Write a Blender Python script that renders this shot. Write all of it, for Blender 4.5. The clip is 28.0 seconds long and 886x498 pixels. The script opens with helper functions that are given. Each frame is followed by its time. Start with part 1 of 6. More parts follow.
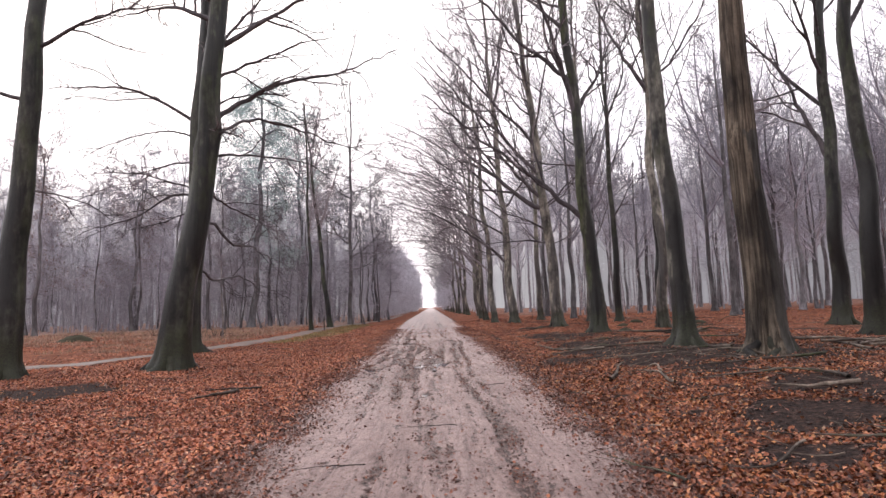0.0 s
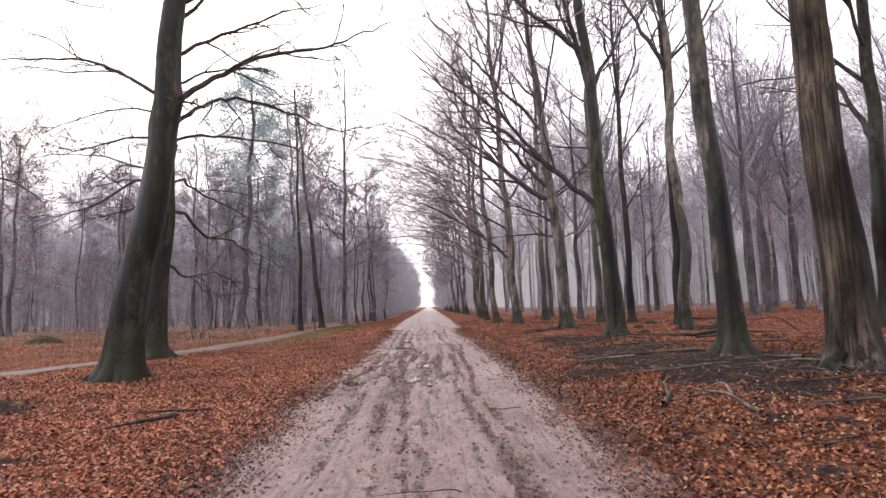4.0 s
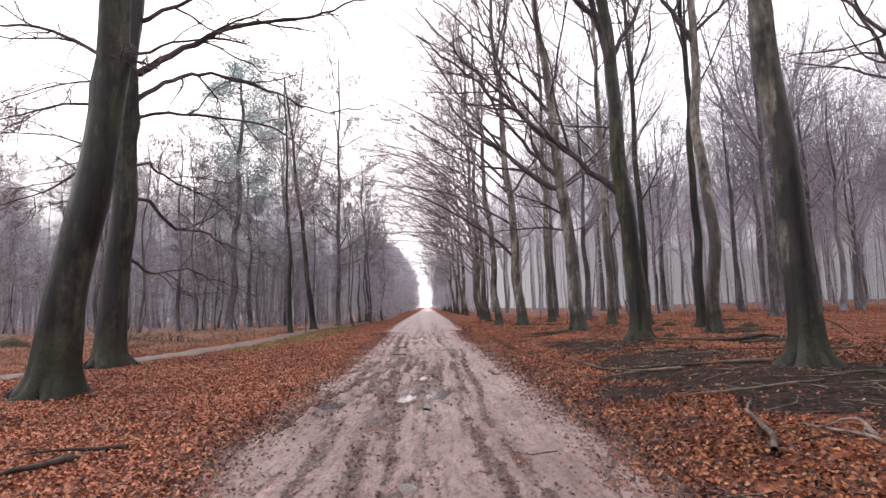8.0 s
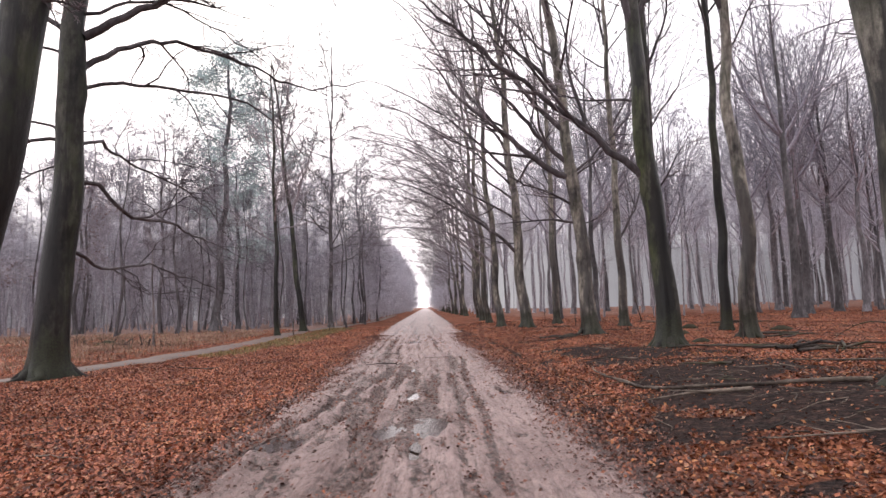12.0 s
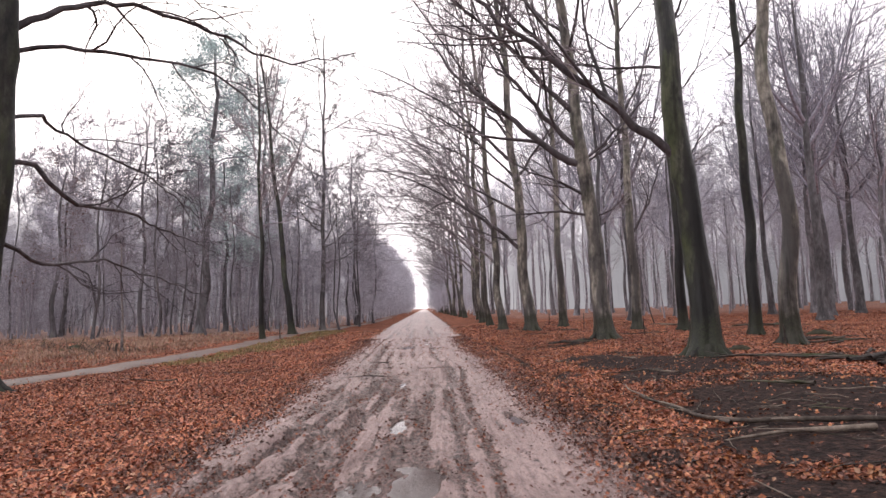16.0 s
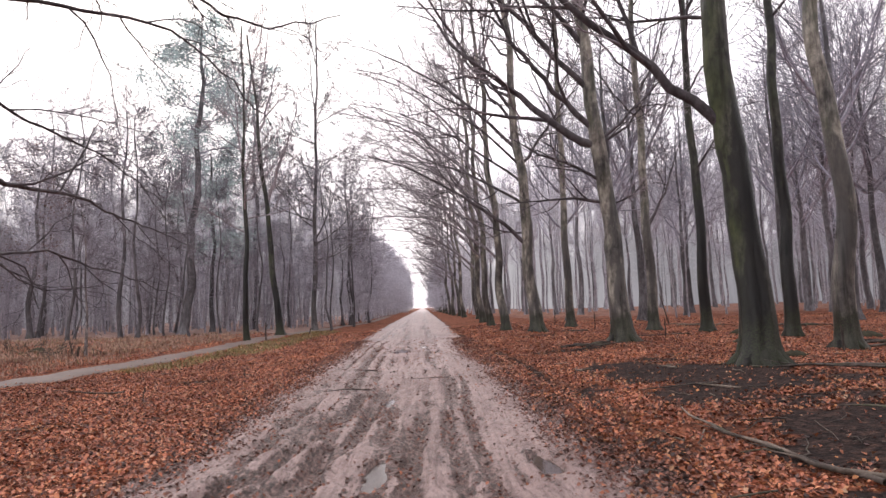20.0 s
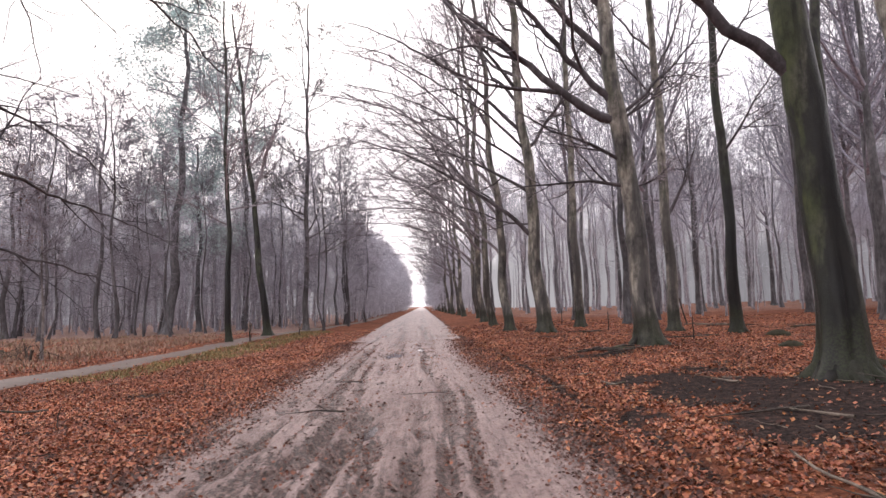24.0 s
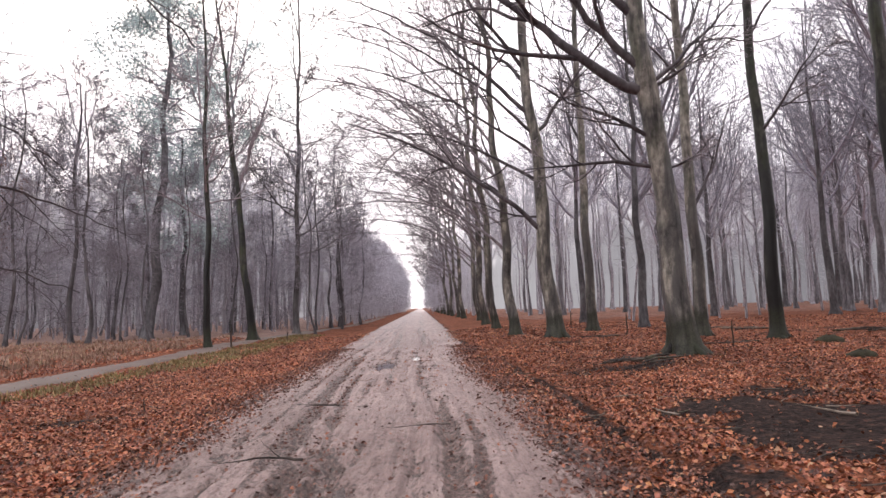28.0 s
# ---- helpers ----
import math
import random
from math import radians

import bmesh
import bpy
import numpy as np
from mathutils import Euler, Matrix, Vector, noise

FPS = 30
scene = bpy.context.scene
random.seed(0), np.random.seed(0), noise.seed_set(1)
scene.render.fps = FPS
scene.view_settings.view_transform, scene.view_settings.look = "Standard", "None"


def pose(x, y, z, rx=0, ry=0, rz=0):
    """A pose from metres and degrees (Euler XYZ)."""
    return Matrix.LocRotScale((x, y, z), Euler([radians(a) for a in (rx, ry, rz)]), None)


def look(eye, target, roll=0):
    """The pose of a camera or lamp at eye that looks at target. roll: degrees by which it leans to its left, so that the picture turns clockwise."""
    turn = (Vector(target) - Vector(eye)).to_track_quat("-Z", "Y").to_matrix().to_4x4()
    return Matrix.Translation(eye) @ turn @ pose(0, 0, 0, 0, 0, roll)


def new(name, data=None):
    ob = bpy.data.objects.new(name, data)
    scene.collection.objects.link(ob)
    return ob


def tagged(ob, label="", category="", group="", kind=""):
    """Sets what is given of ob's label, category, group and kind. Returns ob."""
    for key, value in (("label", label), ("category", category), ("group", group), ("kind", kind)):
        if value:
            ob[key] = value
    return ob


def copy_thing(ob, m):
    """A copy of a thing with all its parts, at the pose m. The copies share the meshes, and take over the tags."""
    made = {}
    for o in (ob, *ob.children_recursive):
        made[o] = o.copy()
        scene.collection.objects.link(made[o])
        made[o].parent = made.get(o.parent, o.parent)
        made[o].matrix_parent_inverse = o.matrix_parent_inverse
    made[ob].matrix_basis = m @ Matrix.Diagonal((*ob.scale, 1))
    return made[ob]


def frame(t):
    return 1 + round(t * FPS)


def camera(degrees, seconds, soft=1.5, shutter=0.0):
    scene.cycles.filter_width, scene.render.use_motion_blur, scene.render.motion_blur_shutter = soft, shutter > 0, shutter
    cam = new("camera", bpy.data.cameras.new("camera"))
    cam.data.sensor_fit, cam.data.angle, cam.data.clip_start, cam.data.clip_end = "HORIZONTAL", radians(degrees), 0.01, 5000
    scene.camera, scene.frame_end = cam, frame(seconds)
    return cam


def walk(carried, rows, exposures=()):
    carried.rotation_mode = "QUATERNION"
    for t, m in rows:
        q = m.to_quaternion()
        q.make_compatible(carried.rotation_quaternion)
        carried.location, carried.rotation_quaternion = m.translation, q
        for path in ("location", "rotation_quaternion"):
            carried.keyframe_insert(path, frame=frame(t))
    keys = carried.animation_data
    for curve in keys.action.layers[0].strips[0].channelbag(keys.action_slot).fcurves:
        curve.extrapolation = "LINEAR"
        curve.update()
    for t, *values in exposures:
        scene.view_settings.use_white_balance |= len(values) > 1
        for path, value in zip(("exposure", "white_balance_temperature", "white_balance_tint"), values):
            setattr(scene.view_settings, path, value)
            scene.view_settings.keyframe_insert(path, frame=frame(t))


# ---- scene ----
cam = camera(74.7, 28.0, soft=1.5)
METRES, EYE, TILT, LEAN, TURN = 16.854, 1.5, 0.0, 0.0, 0.0
ROWS = [
    (0.0, 0.0, 0.0, 0.0, 0.21, 6.19, 1.91),
    (0.5, 0.0007, 0.0196, 0.0005, 0.2, 6.15, 1.89),
    (1.0, 0.0007, 0.0376, 0.0006, 0.16, 6.13, 1.86),
    (1.5, 0.0009, 0.056, 0.0006, 0.14, 6.12, 1.87),
    (2.0, 0.0011, 0.0769, 0.0008, 0.13, 6.11, 1.85),
    (2.5, 0.0008, 0.0951, 0.0011, 0.11, 6.1, 1.83),
    (3.0, 0.0003, 0.1153, 0.0015, 0.08, 6.1, 1.81),
    (3.5, 0.0005, 0.1333, 0.0017, 0.08, 6.11, 1.82),
    (5.5, -0.0005, 0.2071, 0.0026, 0.03, 6.16, 1.84),
    (6.0, -0.0012, 0.2243, 0.0024, -0.0, 6.18, 1.82),
    (6.5, -0.0018, 0.2413, 0.0025, -0.03, 6.18, 1.82),
    (7.0, -0.0016, 0.2608, 0.0027, -0.02, 6.17, 1.83),
    (7.5, -0.0019, 0.2785, 0.0031, -0.05, 6.15, 1.84),
    (8.0, -0.0024, 0.2989, 0.0031, -0.09, 6.16, 1.84),
    (8.5, -0.002, 0.3156, 0.0041, -0.1, 6.13, 1.85),
    (9.0, -0.0013, 0.3331, 0.0047, -0.1, 6.12, 1.85),
    (9.5, -0.0013, 0.3537, 0.0048, -0.14, 6.13, 1.84),
    (10.0, -0.0014, 0.3712, 0.0053, -0.18, 6.12, 1.82),
    (10.5, -0.0006, 0.3915, 0.0055, -0.18, 6.13, 1.81),
    (11.0, -0.0002, 0.4091, 0.0058, -0.21, 6.12, 1.82),
    (11.5, 0.0, 0.4274, 0.0054, -0.24, 6.15, 1.83),
    (12.0, 0.0009, 0.4473, 0.0051, -0.24, 6.18, 1.83),
    (12.5, 0.0018, 0.4641, 0.0053, -0.24, 6.19, 1.82),
    (14.5, 0.004, 0.5347, 0.0063, -0.31, 6.27, 1.8),
    (15.0, 0.0038, 0.5523, 0.0061, -0.34, 6.3, 1.8),
    (15.5, 0.0047, 0.5704, 0.0064, -0.36, 6.3, 1.83),
    (16.0, 0.005, 0.5862, 0.0071, -0.38, 6.29, 1.82),
    (16.5, 0.0046, 0.603, 0.0066, -0.41, 6.32, 1.84),
    (17.0, 0.0045, 0.6205, 0.0068, -0.44, 6.3, 1.84),
    (17.5, 0.0055, 0.6363, 0.0065, -0.44, 6.3, 1.88),
    (18.0, 0.0064, 0.6544, 0.0062, -0.43, 6.3, 1.87),
    (18.5, 0.006, 0.6712, 0.0062, -0.47, 6.29, 1.88),
    (19.0, 0.0066, 0.6871, 0.0064, -0.49, 6.27, 1.87),
    (19.5, 0.0071, 0.7052, 0.0073, -0.49, 6.22, 1.88),
    (20.0, 0.007, 0.722, 0.0073, -0.52, 6.22, 1.86),
    (20.5, 0.0073, 0.7404, 0.0078, -0.53, 6.2, 1.88),
    (21.0, 0.0078, 0.7554, 0.0076, -0.52, 6.2, 1.9),
    (21.5, 0.0079, 0.7738, 0.0083, -0.54, 6.17, 1.91),
    (23.5, 0.0087, 0.8396, 0.0084, -0.62, 6.11, 1.87),
    (24.0, 0.0091, 0.8587, 0.0078, -0.63, 6.09, 1.88),
    (24.5, 0.0101, 0.8754, 0.0073, -0.61, 6.05, 1.94),
    (25.0, 0.0098, 0.8944, 0.0072, -0.63, 6.02, 1.9),
    (25.5, 0.0083, 0.9123, 0.0069, -0.7, 6.01, 1.86),
    (26.0, 0.0079, 0.93, 0.0077, -0.71, 5.98, 1.87),
    (26.5, 0.008, 0.9502, 0.0083, -0.72, 5.99, 1.89),
    (27.0, 0.0082, 0.9669, 0.0088, -0.74, 6.03, 1.93),
    (27.5, 0.0083, 0.9843, 0.0099, -0.76, 6.1, 1.94),
    (28.0, 0.0099, 0.9993, 0.0099, -0.74, 6.23, 1.95),
]

AX0, AX1 = -0.2, -0.0245          # the road's middle line far off: x = AX0 + AX1 * y

walk(cam, [(t, pose(0, 0, EYE, TILT, LEAN, TURN) @ pose(METRES * x, METRES * y, METRES * z, 90 + pitch, roll, yaw)) for t, x, y, z, yaw, pitch, roll in ROWS],
     exposures=[(0.0, 0.0), (28.0, 0.0)])

# ---- world and light: a bright, even overcast ----
world = bpy.data.worlds.new("overcast")
scene.world = world
world.use_nodes = True
wt = world.node_tree
wt.nodes.clear()
w_out = wt.nodes.new("ShaderNodeOutputWorld")
w_bg = wt.nodes.new("ShaderNodeBackground")
w_sky = wt.nodes.new("ShaderNodeTexSky")
w_sky.sky_type, w_sky.sun_disc = "NISHITA", False
w_sky.sun_elevation, w_sky.sun_rotation = radians(38), radians(-25)
w_sky.dust_density, w_sky.air_density = 6.0, 1.0
w_dim = wt.nodes.new("ShaderNodeVectorMath")
w_dim.operation = "SCALE"
w_dim.inputs["Scale"].default_value = 0.1
w_co = wt.nodes.new("ShaderNodeTexCoord")
w_noise = wt.nodes.new("ShaderNodeTexNoise")
w_noise.inputs["Scale"].default_value, w_noise.inputs["Detail"].default_value = 2.2, 3.0
w_ramp = wt.nodes.new("ShaderNodeValToRGB")
w_ramp.color_ramp.elements[0].position, w_ramp.color_ramp.elements[1].position = 0.35, 0.7
w_ramp.color_ramp.elements[0].color = (0.80, 0.74, 0.775, 1)
w_ramp.color_ramp.elements[1].color = (1.0, 0.96, 0.995, 1)
w_mix = wt.nodes.new("ShaderNodeMix")
w_mix.data_type = "RGBA"
w_mix.inputs[0].default_value = 0.93
wt.links.new(w_sky.outputs[0], w_dim.inputs[0])
wt.links.new(w_co.outputs["Generated"], w_noise.inputs["Vector"])
wt.links.new(w_noise.outputs[0], w_ramp.inputs[0])
wt.links.new(w_dim.outputs[0], w_mix.inputs[6])
wt.links.new(w_ramp.outputs[0], w_mix.inputs[7])
wt.links.new(w_mix.outputs[2], w_bg.inputs["Color"])
w_bg.inputs["Strength"].default_value = 2.2
wt.links.new(w_bg.outputs[0], w_out.inputs[0])

sun_data = bpy.data.lights.new("sun", "SUN")
sun_data.energy, sun_data.angle, sun_data.color = 0.6, radians(50), (1.0, 0.95, 0.9)
sun = new("sun", sun_data)
sun.matrix_world = look((-12, 25, 30), (0, 0, 0))


# ---- materials ----
def material(name, rough=0.85):
    m = bpy.data.materials.new(name)
    m.use_nodes = True
    b = m.node_tree.nodes["Principled BSDF"]
    b.inputs["Roughness"].default_value = rough
    b.inputs["Specular IOR Level"].default_value = 0.3
    return m, m.node_tree, b


def node(nt, kind, **values):
    n = nt.nodes.new(kind)
    for k, v in values.items():
        if k in n.inputs:
            n.inputs[k].default_value = v
    return n


def noise_at(nt, vec, scale, detail=4.0, rough=0.55, stretch=(1, 1, 1)):
    mp = nt.nodes.new("ShaderNodeMapping")
    mp.inputs["Scale"].default_value = stretch
    nt.links.new(vec, mp.inputs["Vector"])
    n = node(nt, "ShaderNodeTexNoise", Scale=scale, Detail=detail, Roughness=rough)
    nt.links.new(mp.outputs[0], n.inputs["Vector"])
    return n.outputs[0]


def ramp(nt, fac, stops):
    r = nt.nodes.new("ShaderNodeValToRGB")
    el = r.color_ramp.elements
    while len(el) < len(stops):
        el.new(0.5)
    for e, (p, c) in zip(el, stops):
        e.position, e.color = p, (*c, 1) if len(c) == 3 else c
    nt.links.new(fac, r.inputs[0])
    return r.outputs[0]


def mix(nt, fac, a, b, mode="MIX"):
    n = nt.nodes.new("ShaderNodeMix")
    n.data_type, n.blend_type = "RGBA", mode
    for sock, v in ((n.inputs[0], fac), (n.inputs[6], a), (n.inputs[7], b)):
        if hasattr(v, "is_output"):
            nt.links.new(v, sock)
        else:
            sock.default_value = v if isinstance(v, float) else (*v, 1)
    return n.outputs[2]


def math_node(nt, op, a, b=0.0):
    n = nt.nodes.new("ShaderNodeMath")
    n.operation = op
    for sock, v in ((n.inputs[0], a), (n.inputs[1], b)):
        if hasattr(v, "is_output"):
            nt.links.new(v, sock)
        else:
            sock.default_value = v
    return n.outputs[0]


def bump(nt, b, height, strength=0.4, distance=0.02):
    n = node(nt, "ShaderNodeBump", Strength=strength, Distance=distance)
    nt.links.new(height, n.inputs["Height"])
    nt.links.new(n.outputs[0], b.inputs["Normal"])


def coords(nt, kind="Object"):
    return nt.nodes.new("ShaderNodeTexCoord").outputs[kind]


def bark(name, pale, dark, moss=None, moss_cut=0.58, streak=0.35, relief=0.5, rough=0.8, scars=False, side=None, peel=None, damp_cut=0.5):
    m, nt, b = material(name, rough)
    b.inputs["Specular IOR Level"].default_value = 0.33 if scars else 0.3
    co = coords(nt)
    big = noise_at(nt, co, 1.1, 4, 0.6, (1, 1, 0.45))
    fine = noise_at(nt, co, 9.0, 5, 0.65, (1, 1, streak))
    speck = noise_at(nt, co, 34.0, 3, 0.6)
    rnd = nt.nodes.new("ShaderNodeObjectInfo").outputs["Random"]
    c = ramp(nt, big, [(0.41, dark), (0.5, tuple((p + q) / 2 for p, q in zip(pale, dark))), (0.59, pale)])
    c = mix(nt, 0.7, c, ramp(nt, fine, [(0.35, (0.35, 0.34, 0.34)), (0.65, (1.25, 1.25, 1.25))]), "MULTIPLY")
    c = mix(nt, 0.4, c, ramp(nt, speck, [(0.4, (0.6, 0.6, 0.6)), (0.65, (1.2, 1.2, 1.2))]), "MULTIPLY")
    c = mix(nt, 0.35, c, ramp(nt, rnd, [(0.0, (0.7, 0.68, 0.66)), (1.0, (1.25, 1.24, 1.24))]), "MULTIPLY")
    if moss:
        patch = noise_at(nt, co, 0.8, 5, 0.6, (1, 1, 0.35))
        c = mix(nt, ramp(nt, patch, [(moss_cut - 0.06, (0, 0, 0)), (moss_cut + 0.1, (0.75, 0.75, 0.75))]), c, moss)
    sep = nt.nodes.new("ShaderNodeSeparateXYZ")
    nt.links.new(co, sep.inputs[0])
    across = math_node(nt, "ADD", sep.outputs[0], math_node(nt, "MULTIPLY", sep.outputs[2], 0.045))
    if side:
        # algae on the weather side of a leaning trunk
        lean = math_node(nt, "ADD", math_node(nt, "MULTIPLY", across, -1.6), math_node(nt, "MULTIPLY", noise_at(nt, co, 2.2, 5, 0.65, (1, 1, 0.4)), 1.1))
        c = mix(nt, ramp(nt, lean, [(0.62, (0, 0, 0)), (1.0, (0.85, 0.85, 0.85))]), c, side)
    if peel:
        # wet bark still clings to one side; above and beside it the wood is bare
        ragged = noise_at(nt, co, 3.0, 5, 0.7, (1, 1, 0.25))
        groove = noise_at(nt, co, 17.0, 4, 0.6, (1, 1, 0.035))
        c = mix(nt, 0.85, c, ramp(nt, groove, [(0.40, (0.25, 0.22, 0.2)), (0.52, (1.0, 1.0, 1.0)), (0.65, (1.2, 1.2, 1.2))]), "MULTIPLY")
        edge = math_node(nt, "ADD", math_node(nt, "MULTIPLY", across, 1.4), math_node(nt, "MULTIPLY", ragged, 0.9))
        high = math_node(nt, "ADD", math_node(nt, "MULTIPLY", sep.outputs[2], -1.0), math_node(nt, "MULTIPLY", ragged, 1.2))
        plate = math_node(nt, "MULTIPLY", ramp(nt, edge, [(0.42, (0, 0, 0)), (0.50, (1, 1, 1))]), math_node(nt, "GREATER_THAN", high, -3.9))
        c = mix(nt, plate, c, mix(nt, 1.0, ramp(nt, big, [(0.4, (0.03, 0.027, 0.025)), (0.6, peel)]), ramp(nt, fine, [(0.35, (0.4, 0.4, 0.4)), (0.65, (1.2, 1.2, 1.2))]), "MULTIPLY"))
    if scars:
        blotch = noise_at(nt, co, 4.2, 7, 0.68, (1.0, 1.0, 0.6))
        c = mix(nt, 0.85, c, ramp(nt, blotch, [(0.38, (0.42, 0.41, 0.40)), (0.48, (0.95, 0.95, 0.93)), (0.62, (1.4, 1.4, 1.33))]), "MULTIPLY")
        # damp patches with ragged upright edges, and thin runs of rain
        damp = noise_at(nt, co, 1.5, 6, 0.62, (1.0, 1.0, 0.22))
        c = mix(nt, ramp(nt, damp, [(damp_cut - 0.025, (0.84, 0.84, 0.84)), (damp_cut + 0.025, (0, 0, 0))]), c, tuple(0.9 * v for v in dark))
        runs = noise_at(nt, co, 7.0, 3, 0.6, (1.0, 1.0, 0.05))
        c = mix(nt, 0.8, c, ramp(nt, runs, [(0.36, (0.42, 0.42, 0.40)), (0.47, (1.0, 1.0, 1.0)), (0.64, (1.22, 1.22, 1.18))]), "MULTIPLY")
        green = noise_at(nt, co, 0.9, 5, 0.6, (1.2, 1.2, 0.5))
        c = mix(nt, ramp(nt, green, [(0.54, (0, 0, 0)), (0.64, (0.5, 0.5, 0.5))]), c, (0.058, 0.07, 0.03))
        nt.links.new(ramp(nt, damp, [(0.47, (0.38, 0.38, 0.38)), (0.53, (0.62, 0.62, 0.62))]), b.inputs["Roughness"])
        # the soaked, mossy foot
        foot = math_node(nt, "ADD", sep.outputs[2], math_node(nt, "MULTIPLY", noise_at(nt, co, 2.6, 5, 0.65, (1, 1, 0.3)), -1.5))
        c = mix(nt, ramp(nt, foot, [(-0.15, (0.85, 0.85, 0.85)), (0.3, (0, 0, 0))]), c, mix(nt, ramp(nt, speck, [(0.4, (0, 0, 0)), (0.6, (1, 1, 1))]), (0.016, 0.015, 0.013), (0.036, 0.042, 0.022)))
        mark = noise_at(nt, co, 2.0, 5, 0.62, (1.3, 1.3, 3.2))
        c = mix(nt, ramp(nt, mark, [(0.66, (0, 0, 0)), (0.75, (0.6, 0.6, 0.6))]), c, tuple(0.7 * v for v in dark))
    nt.links.new(c, b.inputs["Base Color"])
    bump(nt, b, math_node(nt, "ADD", math_node(nt, "MULTIPLY", fine, 1.8 if scars else 1.0), math_node(nt, "MULTIPLY", speck, 0.25 if scars else 1.0)), relief, 0.02)
    return m


BEECH = bark("beech_bark", (0.205, 0.198, 0.176), (0.026, 0.026, 0.027), (0.06, 0.072, 0.038), 0.58, scars=True)
BEECH_DARK = bark("wet_beech_bark", (0.072, 0.072, 0.062), (0.016, 0.0155, 0.016), (0.046, 0.056, 0.028), 0.56, scars=True)
BEECH_MID = bark("grey_beech_bark", (0.35, 0.325, 0.29), (0.085, 0.08, 0.079), (0.11, 0.118, 0.075), 0.6, scars=True, damp_cut=0.45)
MOSSY = bark("mossy_beech_bark", (0.105, 0.104, 0.09), (0.018, 0.018, 0.018), None, 0.5, scars=True, side=(0.058, 0.07, 0.03))
RIBBED = bark("ribbed_bark", (0.23, 0.19, 0.145), (0.05, 0.042, 0.035), None, 0.62, 0.05, 0.9, peel=(0.10, 0.094, 0.084))
# Row bark and twigs greyed and lifted: mist put into their colour.
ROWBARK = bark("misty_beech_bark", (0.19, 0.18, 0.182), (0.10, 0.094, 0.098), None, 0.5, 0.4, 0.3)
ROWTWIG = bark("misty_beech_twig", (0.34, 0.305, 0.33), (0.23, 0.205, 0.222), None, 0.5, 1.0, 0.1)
LIMB = bark("limb_bark", (0.14, 0.125, 0.135), (0.065, 0.056, 0.062), None, 0.5, 0.6, 0.3)
TWIG = bark("twig_bark", (0.40, 0.35, 0.38), (0.26, 0.225, 0.246), None, 0.5, 1.0, 0.1)
# Right-wood bark and twigs paled and blued to stand for haze.
WOODBARK = bark("hazy_wood_bark", (0.20, 0.195, 0.208), (0.10, 0.097, 0.104), None, 0.5, 0.4, 0.3)
WOODTWIG = bark("hazy_wood_twig", (0.44, 0.425, 0.50), (0.32, 0.308, 0.365), None, 0.5, 1.0, 0.1)
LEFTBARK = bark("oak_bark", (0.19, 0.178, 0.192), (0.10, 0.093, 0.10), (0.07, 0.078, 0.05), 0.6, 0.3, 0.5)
# Oak twigs lightened and blued to carry the haze in their colour.
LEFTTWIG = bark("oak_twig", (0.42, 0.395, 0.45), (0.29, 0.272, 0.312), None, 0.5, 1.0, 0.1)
# Deeper trees get paler copies still, distance mist painted into the bark.
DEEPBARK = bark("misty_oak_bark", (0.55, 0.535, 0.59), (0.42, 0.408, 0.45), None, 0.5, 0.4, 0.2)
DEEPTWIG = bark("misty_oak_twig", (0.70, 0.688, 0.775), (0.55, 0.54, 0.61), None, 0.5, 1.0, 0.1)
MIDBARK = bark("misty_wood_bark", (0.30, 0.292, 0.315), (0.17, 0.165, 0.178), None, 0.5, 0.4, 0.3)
FARWOOD = bark("haze_pale_bark", (0.72, 0.71, 0.78), (0.58, 0.57, 0.63), None, 0.5, 0.6, 0.1)
BIRCH = bark("birch_bark", (0.42, 0.38, 0.37), (0.12, 0.10, 0.10), None, 0.5, 1.6, 0.3)
WETROOT = bark("wet_root_bark", (0.062, 0.058, 0.052), (0.017, 0.016, 0.016), (0.036, 0.042, 0.024), 0.54, 0.5, 0.7)
DEADWOOD = bark("dead_wood", (0.27, 0.218, 0.178), (0.07, 0.054, 0.045), None, 0.5, 0.2, 0.5)
DARKWOOD = bark("wet_dead_wood", (0.13, 0.105, 0.09), (0.045, 0.036, 0.032), (0.06, 0.08, 0.03), 0.6, 0.2, 0.5)


def leaf_material(name, stops, rough=0.6):
    m, nt, b = material(name, rough)
    g = nt.nodes.new("ShaderNodeNewGeometry")
    c = ramp(nt, g.outputs["Random Per Island"], stops)
    co = coords(nt)
    patch = noise_at(nt, co, 0.55, 4, 0.6)
    c = mix(nt, 0.8, c, ramp(nt, patch, [(0.35, (0.64, 0.56, 0.55)), (0.62, (1.2, 1.15, 1.1))]), "MULTIPLY")
    nt.links.new(c, b.inputs["Base Color"])
    return m


LITTER = leaf_material("beech_litter", [(0.0, (0.022, 0.010, 0.008)), (0.18, (0.145, 0.060, 0.047)), (0.45, (0.36, 0.134, 0.088)), (0.76, (0.53, 0.205, 0.116)), (0.93, (0.59, 0.28, 0.155)), (1.0, (0.45, 0.30, 0.21))], 0.5)
# Wet leaves, also darkened in colour for the shade of the trees.
SHADY_WET_LITTER = leaf_material("shady_wet_beech_litter", [(0.0, (0.018, 0.008, 0.007)), (0.25, (0.075, 0.028, 0.020)), (0.5, (0.20, 0.068, 0.038)), (0.78, (0.35, 0.125, 0.055)), (0.94, (0.46, 0.21, 0.085)), (1.0, (0.40, 0.27, 0.18))], 0.42)
MUSH = leaf_material("rotten_leaf", [(0.0, (0.06, 0.033, 0.029)), (0.5, (0.155, 0.075, 0.060)), (0.85, (0.27, 0.118, 0.080)), (1.0, (0.42, 0.165, 0.09))], 0.5)
